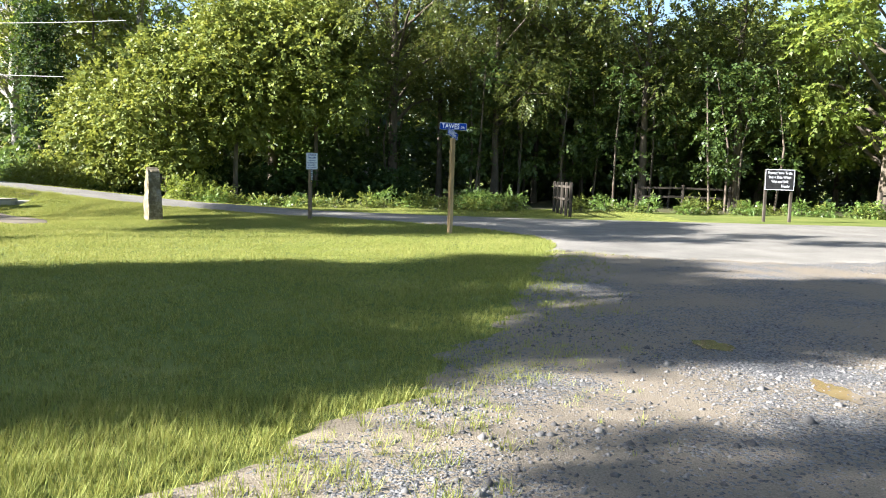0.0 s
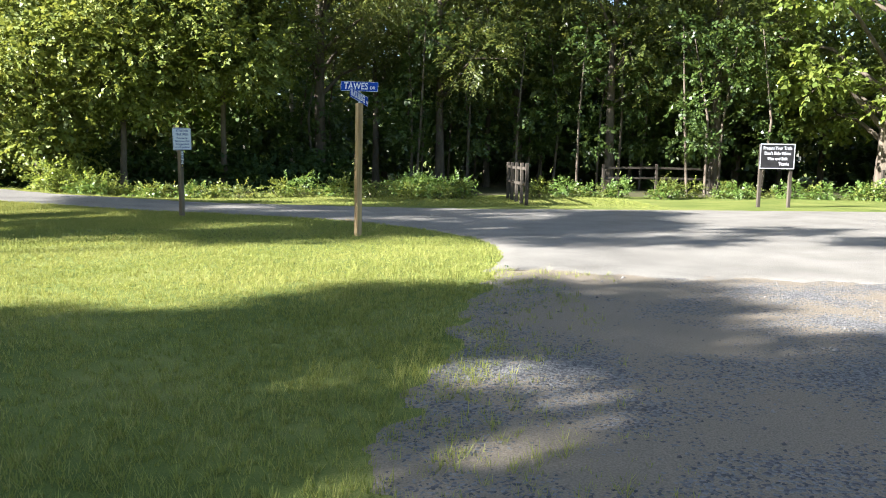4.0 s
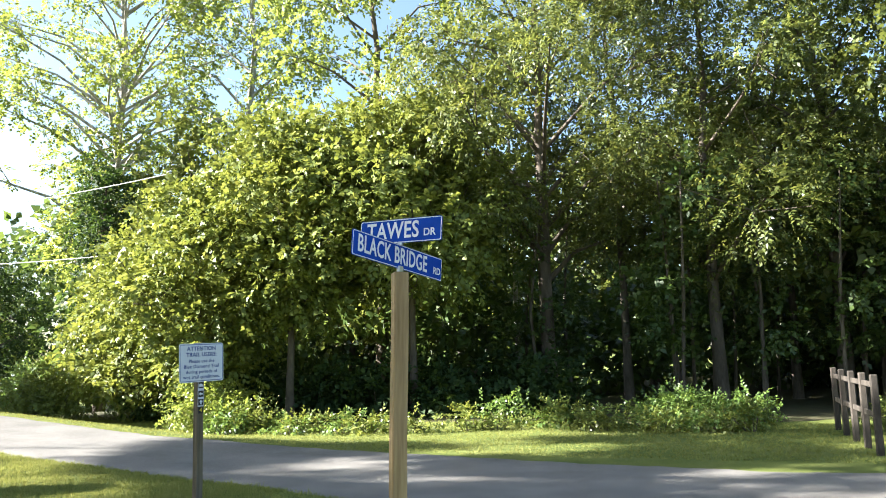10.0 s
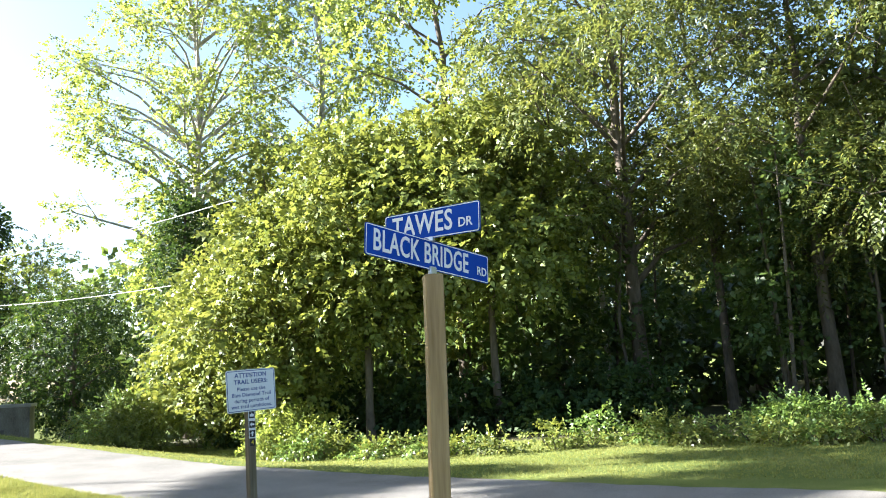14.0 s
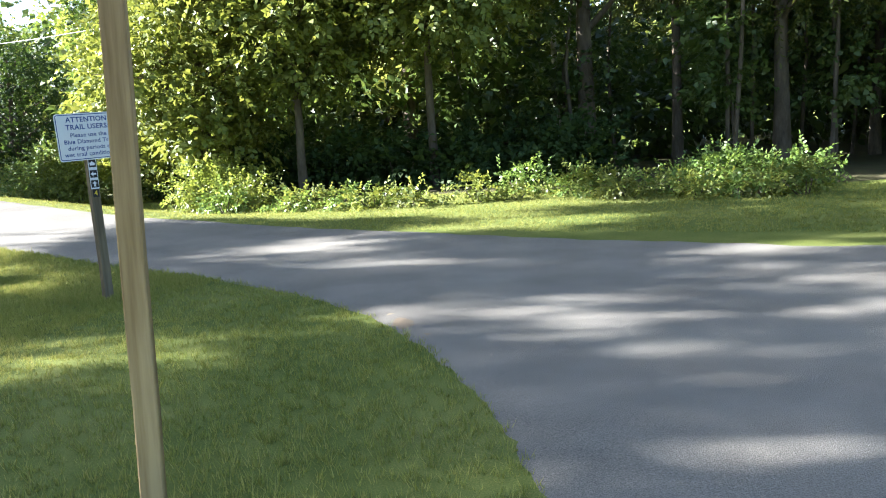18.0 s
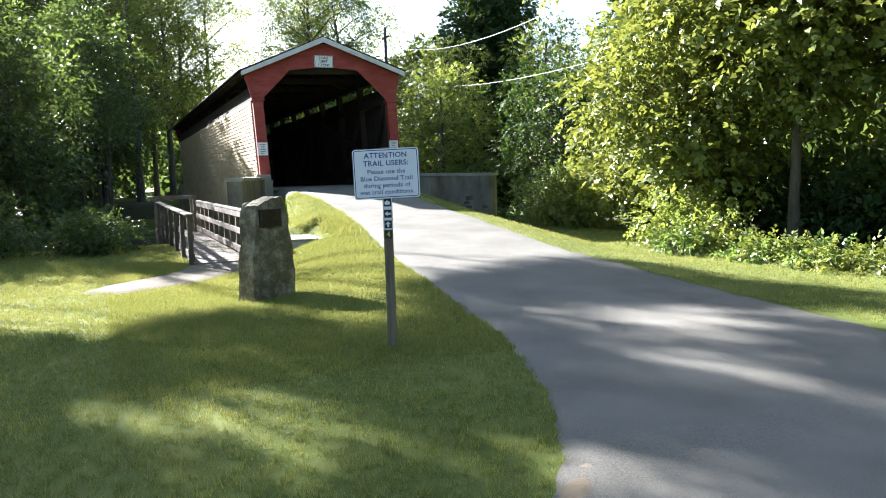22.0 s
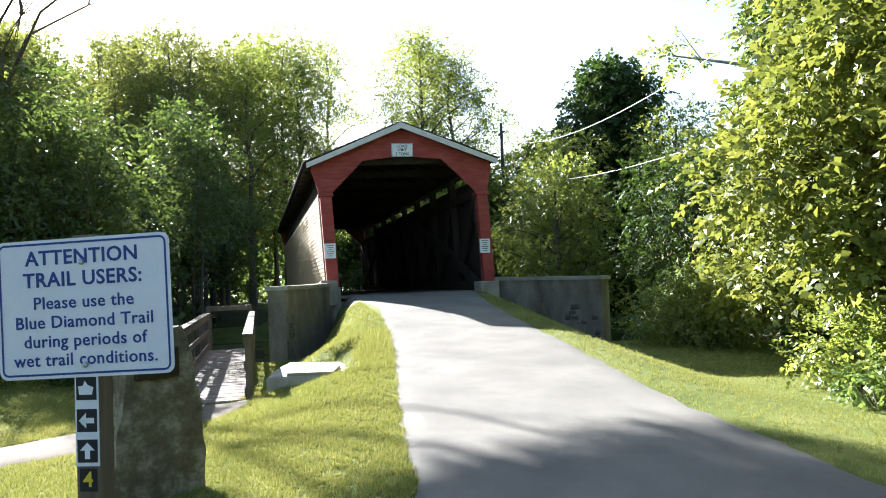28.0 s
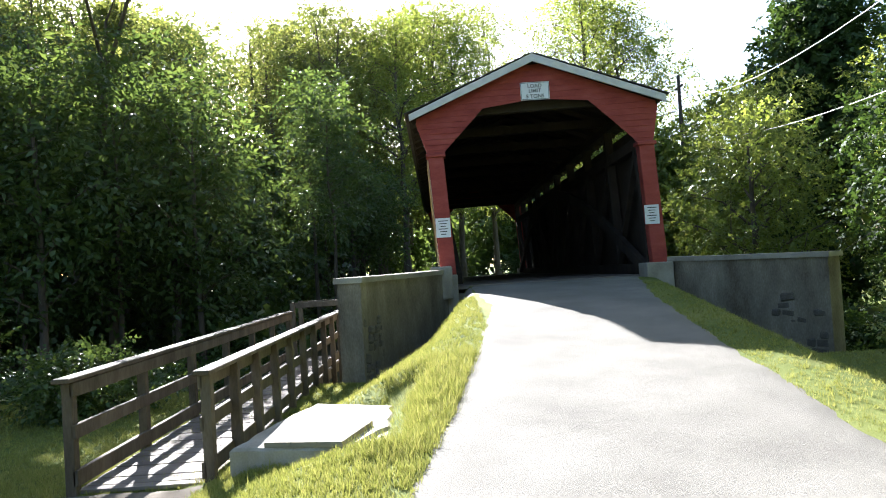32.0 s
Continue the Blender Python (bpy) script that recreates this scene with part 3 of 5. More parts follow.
def ring(w, h, line, corner):
    """A border line inside a sign's edge."""
    bm = bmesh.new()
    loops = []
    for inset in (0, line):
        vs = []
        ww, hh, c = w - 2 * inset, h - 2 * inset, max(corner - inset, 0.003)
        for cx, cz, a0 in ((ww / 2 - c, hh / 2 - c, 0), (-ww / 2 + c, hh / 2 - c, 90), (-ww / 2 + c, -hh / 2 + c, 180), (ww / 2 - c, -hh / 2 + c, 270)):
            for k in range(4):
                a = radians(a0 + k * 30)
                vs.append(bm.verts.new((cx + c * math.cos(a), 0, cz + c * math.sin(a))))
        loops.append(vs)
    n = len(loops[0])
    for i in range(n):
        bm.faces.new((loops[0][i], loops[0][(i + 1) % n], loops[1][(i + 1) % n], loops[1][i]))
    return bm


FACE = pose(0, 0, 0, 90)                                # lays lettering upright, facing -y


def letter(parent, words, size, x, z, mat, y=-0.0045, spacing=1.0, weight=0.0, stretch=1.0):
    return text_mesh("lettering", words, size, mat, parent, pose(x, y, z) @ FACE @ Matrix.Diagonal((stretch, 1, 1, 1)), "CENTER", spacing, "", weight)


# notices and load limit on the portal
for x, z, w, h in ((-(HALF - 0.17), 1.40, 0.34, 0.45), (HALF - 0.25, 1.42, 0.34, 0.45)):
    nt = thing("posted_notice", "small white notice nailed to the red portal post", "notice", BR @ pose(x + RACK * (z - 2.2), -0.165, z), "portal notices")
    plate(nt, w, h, M_WHITE)
    for k in range(6):
        part("text_line", box(0.22 - 0.05 * (k % 3), 0.002, 0.018, (0, -0.003, 0.16 - k * 0.062)), M_BLACK, nt)
ls = thing("load_limit_sign", "white load limit sign on the bridge gable", "sign", BR @ pose(0.02 + RACK * 2.3, -0.10, 4.49))
plate(ls, 0.68, 0.42, M_WHITE)
part("border", ring(0.66, 0.40, 0.012, 0.01), M_BLACK, ls, m=pose(0, -0.0035, 0))
for words, z in (("LOAD", 0.115), ("LIMIT", 0.0), ("5 TONS", -0.13)):
    letter(ls, words, 0.125, 0, z, M_BLACK, weight=0.002)


def wall_run(name, label, line, z_tops, z_foot, thick, side, rubble, bare):
    """A concrete wing wall along a bent line, with a cap and rough stones showing at its foot."""
    w = thing(name, label, "retaining wall")
    n = len(line)
    bm, cap = bmesh.new(), bmesh.new()
    for mesh, grow, lo, hi in ((bm, 0.0, None, 0.0), (cap, 0.05, 0.0, 0.10)):
        rows = []
        for i, (x, y) in enumerate(line):
            a, c = line[max(i - 1, 0)], line[min(i + 1, n - 1)]
            d = Vector((c[0] - a[0], c[1] - a[1], 0)).normalized()
            s = Vector((-d.y, d.x, 0))
            t = thick / 2 + grow
            zt = z_tops[i]
            zl = z_foot if lo is None else zt
            e = d * (grow if i == n - 1 else (-grow if i == 0 else 0))
            rows.append([mesh.verts.new((x + e.x + s.x * k * t, y + e.y + s.y * k * t, z)) for k, z in ((-1, zl), (1, zl), (1, zt + hi), (-1, zt + hi))])
        for p, q in zip(rows, rows[1:]):
            for k in range(4):
                mesh.faces.new((p[k], p[(k + 1) % 4], q[(k + 1) % 4], q[k]))
        mesh.faces.new(rows[0][::-1])
        mesh.faces.new(rows[-1])
        bmesh.ops.recalc_face_normals(mesh, faces=mesh.faces[:])
    part("wall", bm, M_STAINED, w)
    part("cap", cap, M_CONCRETE, w, "weathered concrete coping")
    # fieldstones laid bare where the plaster has fallen from the foot
    r = random.Random(len(line))
    length, z_low, z_high = rubble
    end, back_ = Vector(line[-1]), Vector(line[-2])
    d = (back_ - end).normalized()
    out = Vector((-d.y, d.x)) * side
    z = z_low
    while z < z_high:
        along, tall = 0.08, r.uniform(0.13, 0.2)
        while along < length * (1 - 0.45 * (z - z_low) / (z_high - z_low)):
            wide = r.uniform(0.18, 0.42)
            if r.random() > bare:
                along += wide
                continue
            bm = box(wide * 0.93, 0.16, tall * 0.92, (0, 0, 0), 0.03)
            for v in bm.verts:
                v.co += noise.noise_vector(v.co * 5 + Vector((along, z, side))) * 0.035
            p = end + d * (along + wide / 2) + out * (thick / 2 - 0.06 + r.uniform(-0.02, 0.02))
            part("stone", bm, M_RUBBLE, w, m=pose(p.x, p.y, z + tall / 2, 0, r.uniform(-9, 9), math.degrees(math.atan2(d.y, d.x))))
            along += wide
        z += tall
    return w


wall_run("wing_wall", "curved grey concrete wing wall with stone footing beside the bridge", [(-24.75, 24.35), (-23.6, 23.92), (-22.4, 23.42), (-21.2, 22.98), (-20.2, 22.78)],
         [1.60, 1.59, 1.58, 1.58, 1.58], -1.4, 0.42, -1, (2.3, -0.3, 0.85), 0.7)
wall_run("wing_wall", "flared grey concrete wing wall on the creek side of the road", [(-25.2, 29.75), (-24.2, 30.45), (-23.0, 31.3), (-21.9, 32.05)],
         [1.58, 1.55, 1.53, 1.51], -1.6, 0.42, 1, (2.6, -0.6, 0.75), 0.28)
pier = thing("wall_pier", "square concrete pier where the low wall meets the bridge", "pier", pose(-24.55, 24.4, 1.2))
part("block", box(0.5, 0.5, 0.75, (0, 0, 0.2), 0.03), M_CONCRETE, pier)


# ---- boardwalk ----
def boardwalk():
    b = thing("boardwalk", "weathered grey timber footbridge with post and plank rails", "footbridge", pose(-13.95, 20.97, 0.0, 0, 0, 180))
    L, W = 10.4, 1.14                                   # runs along +x of its own frame, right rail at y = 0, other at y = -W
    for k in range(74):
        part("deck_plank", box(0.132, W + 0.06, 0.035, (0.07 + k * 0.14, -W / 2, -0.075), 0.003), M_DECK, b, m=pose(0, 0, 0.004 * math.sin(k * 2.3)))
    for y in (-0.1, -W + 0.1):
        part("stringer", box(L, 0.1, 0.24, (L / 2, y, -0.215), 0.005), M_RAIL, b)
    posts = {0: (0.0, 1.75, 3.5, 5.2, 6.9, 8.6, 10.3), -W: (0.0, 0.95, 1.9, 2.9, 3.9, 4.95, 6.0, 7.1, 8.2, 9.3, 10.3)}
    for y, xs in posts.items():
        out = 0.06 if y == 0 else -0.06
        for x in xs:
            part("rail_post", box(0.10, 0.10, 1.42, (x, y + out, 0.22), 0.008), M_RAIL, b)
        part("cap_rail", box(L + 0.3, 0.16, 0.045, (L / 2 - 0.02, y + out, 0.955), 0.008), M_RAIL, b, "flat grey cap rail")
        part("top_rail", box(L + 0.1, 0.045, 0.13, (L / 2, y + out * 0.2, 0.86), 0.006), M_RAIL, b)
        part("mid_rail", box(L + 0.1, 0.045, 0.13, (L / 2, y + out * 0.2, 0.48), 0.006), M_RAIL, b)
        part("kick_rail", box(L + 0.1, 0.05, 0.15, (L / 2, y + out * 0.2, 0.06), 0.006), M_RAIL, b)
    for x in (10.9, 11.9):
        for y in (0.06, -W):
            part("rail_post", box(0.10, 0.10, 1.7, (x, y, 0.3), 0.008), M_RAIL, b)
    part("end_rail", box(0.06, W + 0.1, 0.12, (10.9, -W / 2, 1.08), 0.006), M_RAIL, b)
    part("end_rail", box(0.06, W + 0.1, 0.12, (11.9, -W / 2, 1.08), 0.006), M_RAIL, b)
    return b


boardwalk()

# ---- well slab with timber hatch ----
def worn_slab(points, top, deep, seed):
    """A cast slab with a crumbled outline and chipped upper edge."""
    pts = []
    for (xa, ya), (xb, yb) in zip(points, points[1:] + points[:1]):
        n = max(2, int(math.hypot(xb - xa, yb - ya) / 0.14))
        for k in range(n):
            f = k / n
            q = Vector((xa + (xb - xa) * f, ya + (yb - ya) * f, seed))
            j = noise.noise_vector(q * 4.0) * 0.05
            pts.append((q.x + j.x, q.y + j.y))
    bm = prism(pts, deep, "z")
    bmesh.ops.translate(bm, vec=(0, 0, top - deep), verts=bm.verts)
    upper = [e for e in bm.edges if all(v.co.z > top - 0.01 for v in e.verts) and len(e.link_faces) == 2]
    bmesh.ops.bevel(bm, geom=upper, offset=0.025, segments=1, affect="EDGES")
    return bm


slab = thing("concrete_slab", "broken concrete slab set in the grass bank", "slab")
part("slab", worn_slab([(-13.62, 22.45), (-13.42, 23.5), (-14.2, 23.8), (-15.3, 23.75), (-15.75, 22.85), (-14.7, 22.6)], 0.30, 0.6, 1.0), M_CONCRETE, slab)
part("broken_edge", worn_slab([(-13.40, 23.38), (-13.02, 23.62), (-12.98, 24.1), (-13.5, 24.42), (-14.5, 24.45), (-15.2, 24.1), (-14.9, 23.6), (-14.2, 23.5)], 0.27, 0.5, 4.0), M_CONCRETE, slab, "crumbled edge of old concrete")
hatch = thing("hatch_lid", "pale grey plank hatch lid lying on the concrete slab", "hatch", pose(-13.93, 23.19, 0.300, 0, 0, -12.5))
for k in range(3):
    part("lid_board", box(0.86, 0.238, 0.045, (0, -0.24 + k * 0.24, 0.0235), 0.002), M_LID, hatch)


# ---- monument ----
def monument():
    m = thing("stone_monument", "rough brown standing stone with a bronze plaque", "monument", pose(-8.45, 21.42, -0.1, 0, 0, 121))
    bm = bmesh.new()
    bmesh.ops.create_cube(bm, size=1.0)
    bmesh.ops.subdivide_edges(bm, edges=bm.edges[:], cuts=11, use_grid_fill=True)
    for v in bm.verts:
        h = v.co.z + 0.5
        w = 0.80 - 0.24 * h - 0.10 * max(0, h - 0.85) / 0.15
        d = 0.38 - 0.09 * h
        # front face leans back near the top, like a split boulder
        v.co = Vector((v.co.x * w + 0.03 * h, v.co.y * d, h * (1.5 - 0.16 * max(0.0, 0.15 - v.co.x))))
        n = noise.noise_vector(v.co * 2.1) * 0.06 + noise.noise_vector(v.co * 6.5) * 0.03 + noise.noise_vector(v.co * 15.0) * 0.016
        if v.co.y < 0:
            n.y *= 0.25
        v.co += n
    part("stone", bm, M_MONUMENT, m)
    part("plaque", box(0.38, 0.07, 0.255, (-0.02, -0.172, 1.20), 0.008), M_BRONZE, m, "dark bronze plaque")
    for k in range(4):
        part("raised_line", box(0.26, 0.004, 0.016, (-0.02, -0.2085, 1.28 - k * 0.05)), M_BRONZE, m)
    return m


monument()


# ---- signs ----
def wood_post(parent, s, h, mat, seed=0, below=0.25):
    bm = box(s, s, h + below, (0, 0, (h - below) / 2), 0.006)
    bmesh.ops.subdivide_edges(bm, edges=[e for e in bm.edges if abs(e.verts[0].co.z - e.verts[1].co.z) > h / 2], cuts=6)
    for v in bm.verts:
        v.co.x += 0.006 * noise.noise(Vector((v.co.z * 1.3, seed, 0)))
        v.co.y += 0.006 * noise.noise(Vector((v.co.z * 1.3, seed, 7)))
    return part("post", bm, mat, parent)


def street_sign():
    s = thing("street_name_sign", "two blue street name blades on a square pine post", "street sign", pose(-0.12, 18.48, 0.0, -2.7, 0.5, 0))
    wood_post(s, 0.098, 2.265, M_POST, 1).rotation_euler = (0, 0, radians(38))
    part("bracket", box(0.055, 0.025, 0.05, (0, 0, 2.285), 0.006), M_ALU, s, "cast aluminium bracket", pose(0, 0, 0, 0, 0, 77))
    part("bracket", box(0.035, 0.035, 0.03, (0, 0, 2.46), 0.006), M_ALU, s, "cast aluminium bracket")
    for words, small, L, turn, z, xw, xs in (("BLACK BRIDGE", "RD", 1.02, 77, 2.372, -0.07, 0.445), ("TAWES", "DR", 0.66, -11, 2.55, -0.06, 0.235)):
        blade = plate(s, L, 0.165, M_BLUE, "blue street name blade with white letters", 0.006, 0.012, "blade")
        blade.matrix_basis = pose(0, 0, z, 0, 3.2 if turn > 0 else 2.0, turn)
        for flip in (0, 180):
            f = pose(0, 0, 0, 0, 0, flip)
            part("border", ring(L - 0.006, 0.159, 0.005, 0.012), M_WHITE, blade, m=f @ pose(0, -0.0042, 0))
            text_mesh("lettering", words, 0.158, M_WHITE, blade, f @ pose(xw, -0.0045, 0) @ FACE @ Matrix.Diagonal((0.70 if len(words) > 6 else 0.80, 1, 1, 1)), "CENTER", 1.05, "", 0.0025)
            text_mesh("lettering", small, 0.07, M_WHITE, blade, f @ pose(xs, -0.0045, -0.022) @ FACE, "CENTER", 1.0, "", 0.001)
    return s


street_sign()


def trail_sign():
    s = thing("trail_sign", "white trail notice on a leaning grey wooden post", "sign", pose(-4.12, 21.80, 0.02, 0.0, 0.0, 70))
    wood_post(s, 0.088, 1.9, M_GREYPOST, 5)
    panel = plate(s, 0.612, 0.462, M_WHITE, "white sign panel with navy border", 0.004, 0.028)
    panel.matrix_basis = pose(0.0, -0.052, 1.66, 0, -1.3, 0)
    part("border", ring(0.592, 0.442, 0.007, 0.022), M_NAVY, panel, m=pose(0, -0.003, 0))
    for words, size, z, wt in (("ATTENTION", 0.068, 0.168, 0.0012), ("TRAIL USERS:", 0.068, 0.095, 0.0012), ("Please use the", 0.058, 0.018, 0.0006),
                               ("Blue Diamond Trail", 0.058, -0.046, 0.0006), ("during periods of", 0.058, -0.109, 0.0006), ("wet trail conditions.", 0.058, -0.171, 0.0006)):
        text_mesh("lettering", words, size, M_NAVY, panel, pose(0, -0.0035, z) @ FACE, "CENTER", 1.06, "", wt)
    for z in (0.15, -0.19):
        bolt = bmesh.new()
        bmesh.ops.create_uvsphere(bolt, u_segments=8, v_segments=5, radius=0.011)
        part("bolt", bolt, M_ALU, panel, m=pose(0.0, -0.004, z))
    # trail markers
    strip = part("marker_strip", box(0.082, 0.003, 0.30, (0, 0, 0), 0), M_WHITE, s, "white marker strip", pose(0, -0.046, 1.285))
    for z in (0.105, 0.0, -0.10):
        part("marker_square", box(0.070, 0.002, 0.075, (0, -0.0022, z)), M_BLACK, strip)
    rider = bmesh.new()
    for pts in ([(-0.025, -0.02), (0.02, -0.02), (0.026, 0.004), (0.006, 0.012), (-0.004, 0.026), (-0.012, 0.010), (-0.028, 0.008)],):
        rider.faces.new([rider.verts.new((x, 0, z)) for x, z in pts])
    part("symbol", rider, M_WHITE, strip, m=pose(0, -0.0036, 0.105))
    for z, turn in ((0.0, 90), (-0.10, 0)):
        arrow = bmesh.new()
        for pts in ([(-0.026, 0.002), (0.026, 0.002), (0, 0.028)], [(-0.009, -0.026), (0.009, -0.026), (0.009, 0.002), (-0.009, 0.002)]):
            arrow.faces.new([arrow.verts.new((x, 0, q)) for x, q in pts])
        part("arrow", arrow, M_WHITE, strip, m=pose(0, -0.0036, z, 0, -turn, 0))
    tag = part("number_tag", box(0.060, 0.003, 0.075), M_BLACK, s, "black tag with a yellow numeral", pose(0, -0.046, 1.09))
    text_mesh("lettering", "4", 0.07, M_YELLOW, tag, pose(0, -0.0025, 0) @ FACE, "CENTER", 1.0, "", 0.001)
    return s


trail_sign()


def board_sign():
    s = thing("wooden_board_sign", "black board sign with white lettering on two posts", "sign", pose(11.45, 27.7, 0.0, 0, 0, 2))
    for x in (-0.46, 0.46):
        p = part("post", box(0.09, 0.09, 2.0, (x, 0.05, 0.85), 0.006), M_DIMRAIL, s)
    b = plate(s, 1.06, 0.74, M_BLACK, "black routed board", 0.03)
    b.matrix_basis = pose(0, -0.015, 1.50)
    part("border", ring(1.05, 0.73, 0.022, 0.01), M_WHITE, b, m=pose(0, -0.017, 0))
    for words, z, x in (("Protect Your Trails", 0.235, 0), ("Don't Ride When", 0.085, 0), ("Wet and Soft", -0.07, 0), ("Thanks", -0.225, 0.2)):
        text_mesh("lettering", words, 0.13, M_WHITE, b, pose(x, -0.018, z) @ FACE @ Matrix.Diagonal((0.85, 1, 1, 1)), "CENTER", 1.0, "", 0.002)


board_sign()


def post_fence(name, label, line, post_h, rails, mat):
    f = thing(name, label, "fence")
    for x, y in line:
        z = float(height(x, y))
        part("post", box(0.105, 0.105, post_h + 0.3, (x, y, z + post_h / 2 - 0.15), 0.015), mat, f)
    for (xa, ya), (xb, yb) in zip(line, line[1:]):
        for r in rails:
            part("rail", beam((xa, ya, float(height(xa, ya)) + r), (xb, yb, float(height(xb, yb)) + r), 0.045, 0.085), mat, f)
    return f


# the darkened timber stands in for shade that no tree casts on this fence
post_fence("trail_fence", "short weathered post and rail fence by the trail entrance", [(4.05, 27.4), (4.03, 28.35), (4.0, 29.3), (3.97, 30.25), (3.95, 31.2)], 1.22, (1.06, 0.6), M_DIMRAIL)
post_fence("rail_fence", "grey split rail fence at the wood's edge", [(8.2, 35.5), (10.4, 35.8), (12.6, 36.0)], 1.15, (1.0, 0.6), M_DIMRAIL)
post_fence("rail_fence", "grey split rail fence under the maple", [(18.2, 33.5), (19.9, 33.8), (21.5, 34.3)], 1.1, (0.95, 0.55), M_DIMRAIL)

# ---- pole and cables ----
pole = thing("utility_pole", "dark timber utility pole beyond the bridge", "utility pole", pose(-58.0, 41.0, -0.5))
V, F = tubes([[((0, 0, 0), 0.17), ((0, 0, 7), 0.14), ((0, 0, 14.0), 0.11)]], 9)
part("pole", mesh_from("pole", V, F, M_POLE), M_POLE, pole, smooth=True)
part("crossarm", box(1.6, 0.1, 0.12, (0, 0, 13.2), 0.01), M_POLE, pole)
for za, zb, ya, sag in ((12.2, 7.7, 0.0, 2.6), (9.4, 5.3, 0.5, 1.7)):
    pts = []
    A, B = Vector((-58.0, 41.0 + ya, za)), Vector((-14.5 - 2 * ya, 34.0 + ya, zb))
    for k in range(25):
        f = k / 24
        p = A.lerp(B, f)
        p.z -= sag * 4 * f * (1 - f) * 0.55
        pts.append((tuple(p), 0.016))
    V, F = tubes([pts], 6)
    w = part("overhead_cable", mesh_from("overhead_cable", V, F, M_WIRE), M_WIRE, None, smooth=True)
    tagged(w, "pale grey overhead cable sagging across the road", "cable", "overhead cables")


# ---- vegetation ----
def unit(v):
    return v / (np.linalg.norm(v, axis=-1, keepdims=True) + 1e-9)


def sprays(P, D, length, K, leaf, wide, droop=0.35, flat=0.5):
    """Leaves in sprays: K leaves along each twig that starts at P and runs along D. Returns vertices and faces."""
    S = len(P)
    t = (np.arange(K) + 0.6) / K
    L = length * rng.uniform(0.7, 1.3, (S, 1, 1))
    D = unit(D)
    side = unit(np.cross(D, np.array([0, 0, 1.0])) + 1e-4)
    up = unit(np.cross(side, D))
    up = unit(up + rng.normal(0, flat, (S, 3)))
    side = unit(np.cross(D, up))
    base = P[:, None] + D[:, None] * L * t[None, :, None]
    base[:, :, 2] -= droop * (L[:, :, 0] * t[None]) ** 1.5
    sgn = np.where(np.arange(K) % 2 == 0, 1.0, -1.0)[None, :, None]
    E = unit(0.55 * D[:, None] + sgn * side[:, None] * 0.9 + rng.normal(0, 0.22, (S, K, 3)) - np.array([0, 0, 0.25]))
    E[:, -1] = unit(D + rng.normal(0, 0.2, (S, 3)))
    N = unit(up[:, None] + rng.normal(0, 0.35, (S, K, 3)))
    W = unit(np.cross(E, N))
    ll = leaf * rng.uniform(0.65, 1.25, (S, K, 1))
    ww = wide * rng.uniform(0.75, 1.2, (S, K, 1))
    fold = N * ww * 0.25
    v0 = base
    v1 = base + E * ll * 0.45 + W * ww / 2 + fold
    v2 = base + E * ll - N * ll * 0.12
    v3 = base + E * ll * 0.45 - W * ww / 2 + fold
    V = np.stack([v0, v1, v2, v3], 2).reshape(-1, 3)
    n = S * K
    F = np.arange(n * 4).reshape(n, 4)
    return V, F


def clump(c, r, n, shell=0.45):
    """Points in an ellipsoid, denser towards its outside, with directions outwards and a little down."""
    d = unit(rng.normal(0, 1, (n, 3)))
    rad = rng.uniform(0, 1, (n, 1)) ** shell
    P = np.asarray(c) + d * rad * np.asarray(r)
    D = unit(d + rng.normal(0, 0.55, (n, 3)) + np.array([0, 0, -0.15]))
    return P, D


KINDS = {                                               # twig length, leaves on it, leaf length, leaf width, droop
    "pinnate": (0.55, 11, 0.15, 0.062, 0.5),
    "broad": (0.38, 6, 0.17, 0.125, 0.35),
    "large": (0.45, 6, 0.24, 0.20, 0.4),
    "small": (0.26, 7, 0.085, 0.06, 0.3),
    "far": (0.6, 6, 0.34, 0.26, 0.3),
    "veil": (1.2, 5, 0.85, 0.65, 0.3),
    "plume": (0.75, 5, 0.31, 0.13, 0.5),
    "sprig": (0.08, 4, 0.03, 0.018, 0.3),
    "ivy": (0.3, 6, 0.13, 0.12, 0.8),
}


def foliage(name, parent, mat, clumps, kind, density, label=""):
    """One leaf mesh: clumps of (centre, radii), density sprays for each square metre of shell."""
    Ps, Ds = [], []
    for c, r in clumps:
        area = 4 * math.pi * (r[0] * r[1] * r[2]) ** (2 / 3)
        P, D = clump(c, r, max(6, int(area * density)))
        Ps.append(P)
        Ds.append(D)
    P, D = np.concatenate(Ps), np.concatenate(Ds)
    V, F = sprays(P, D, *KINDS[kind][:2], *KINDS[kind][2:4], KINDS[kind][4])
    return part(name, mesh_from(name, V, F, mat), mat, parent, label)


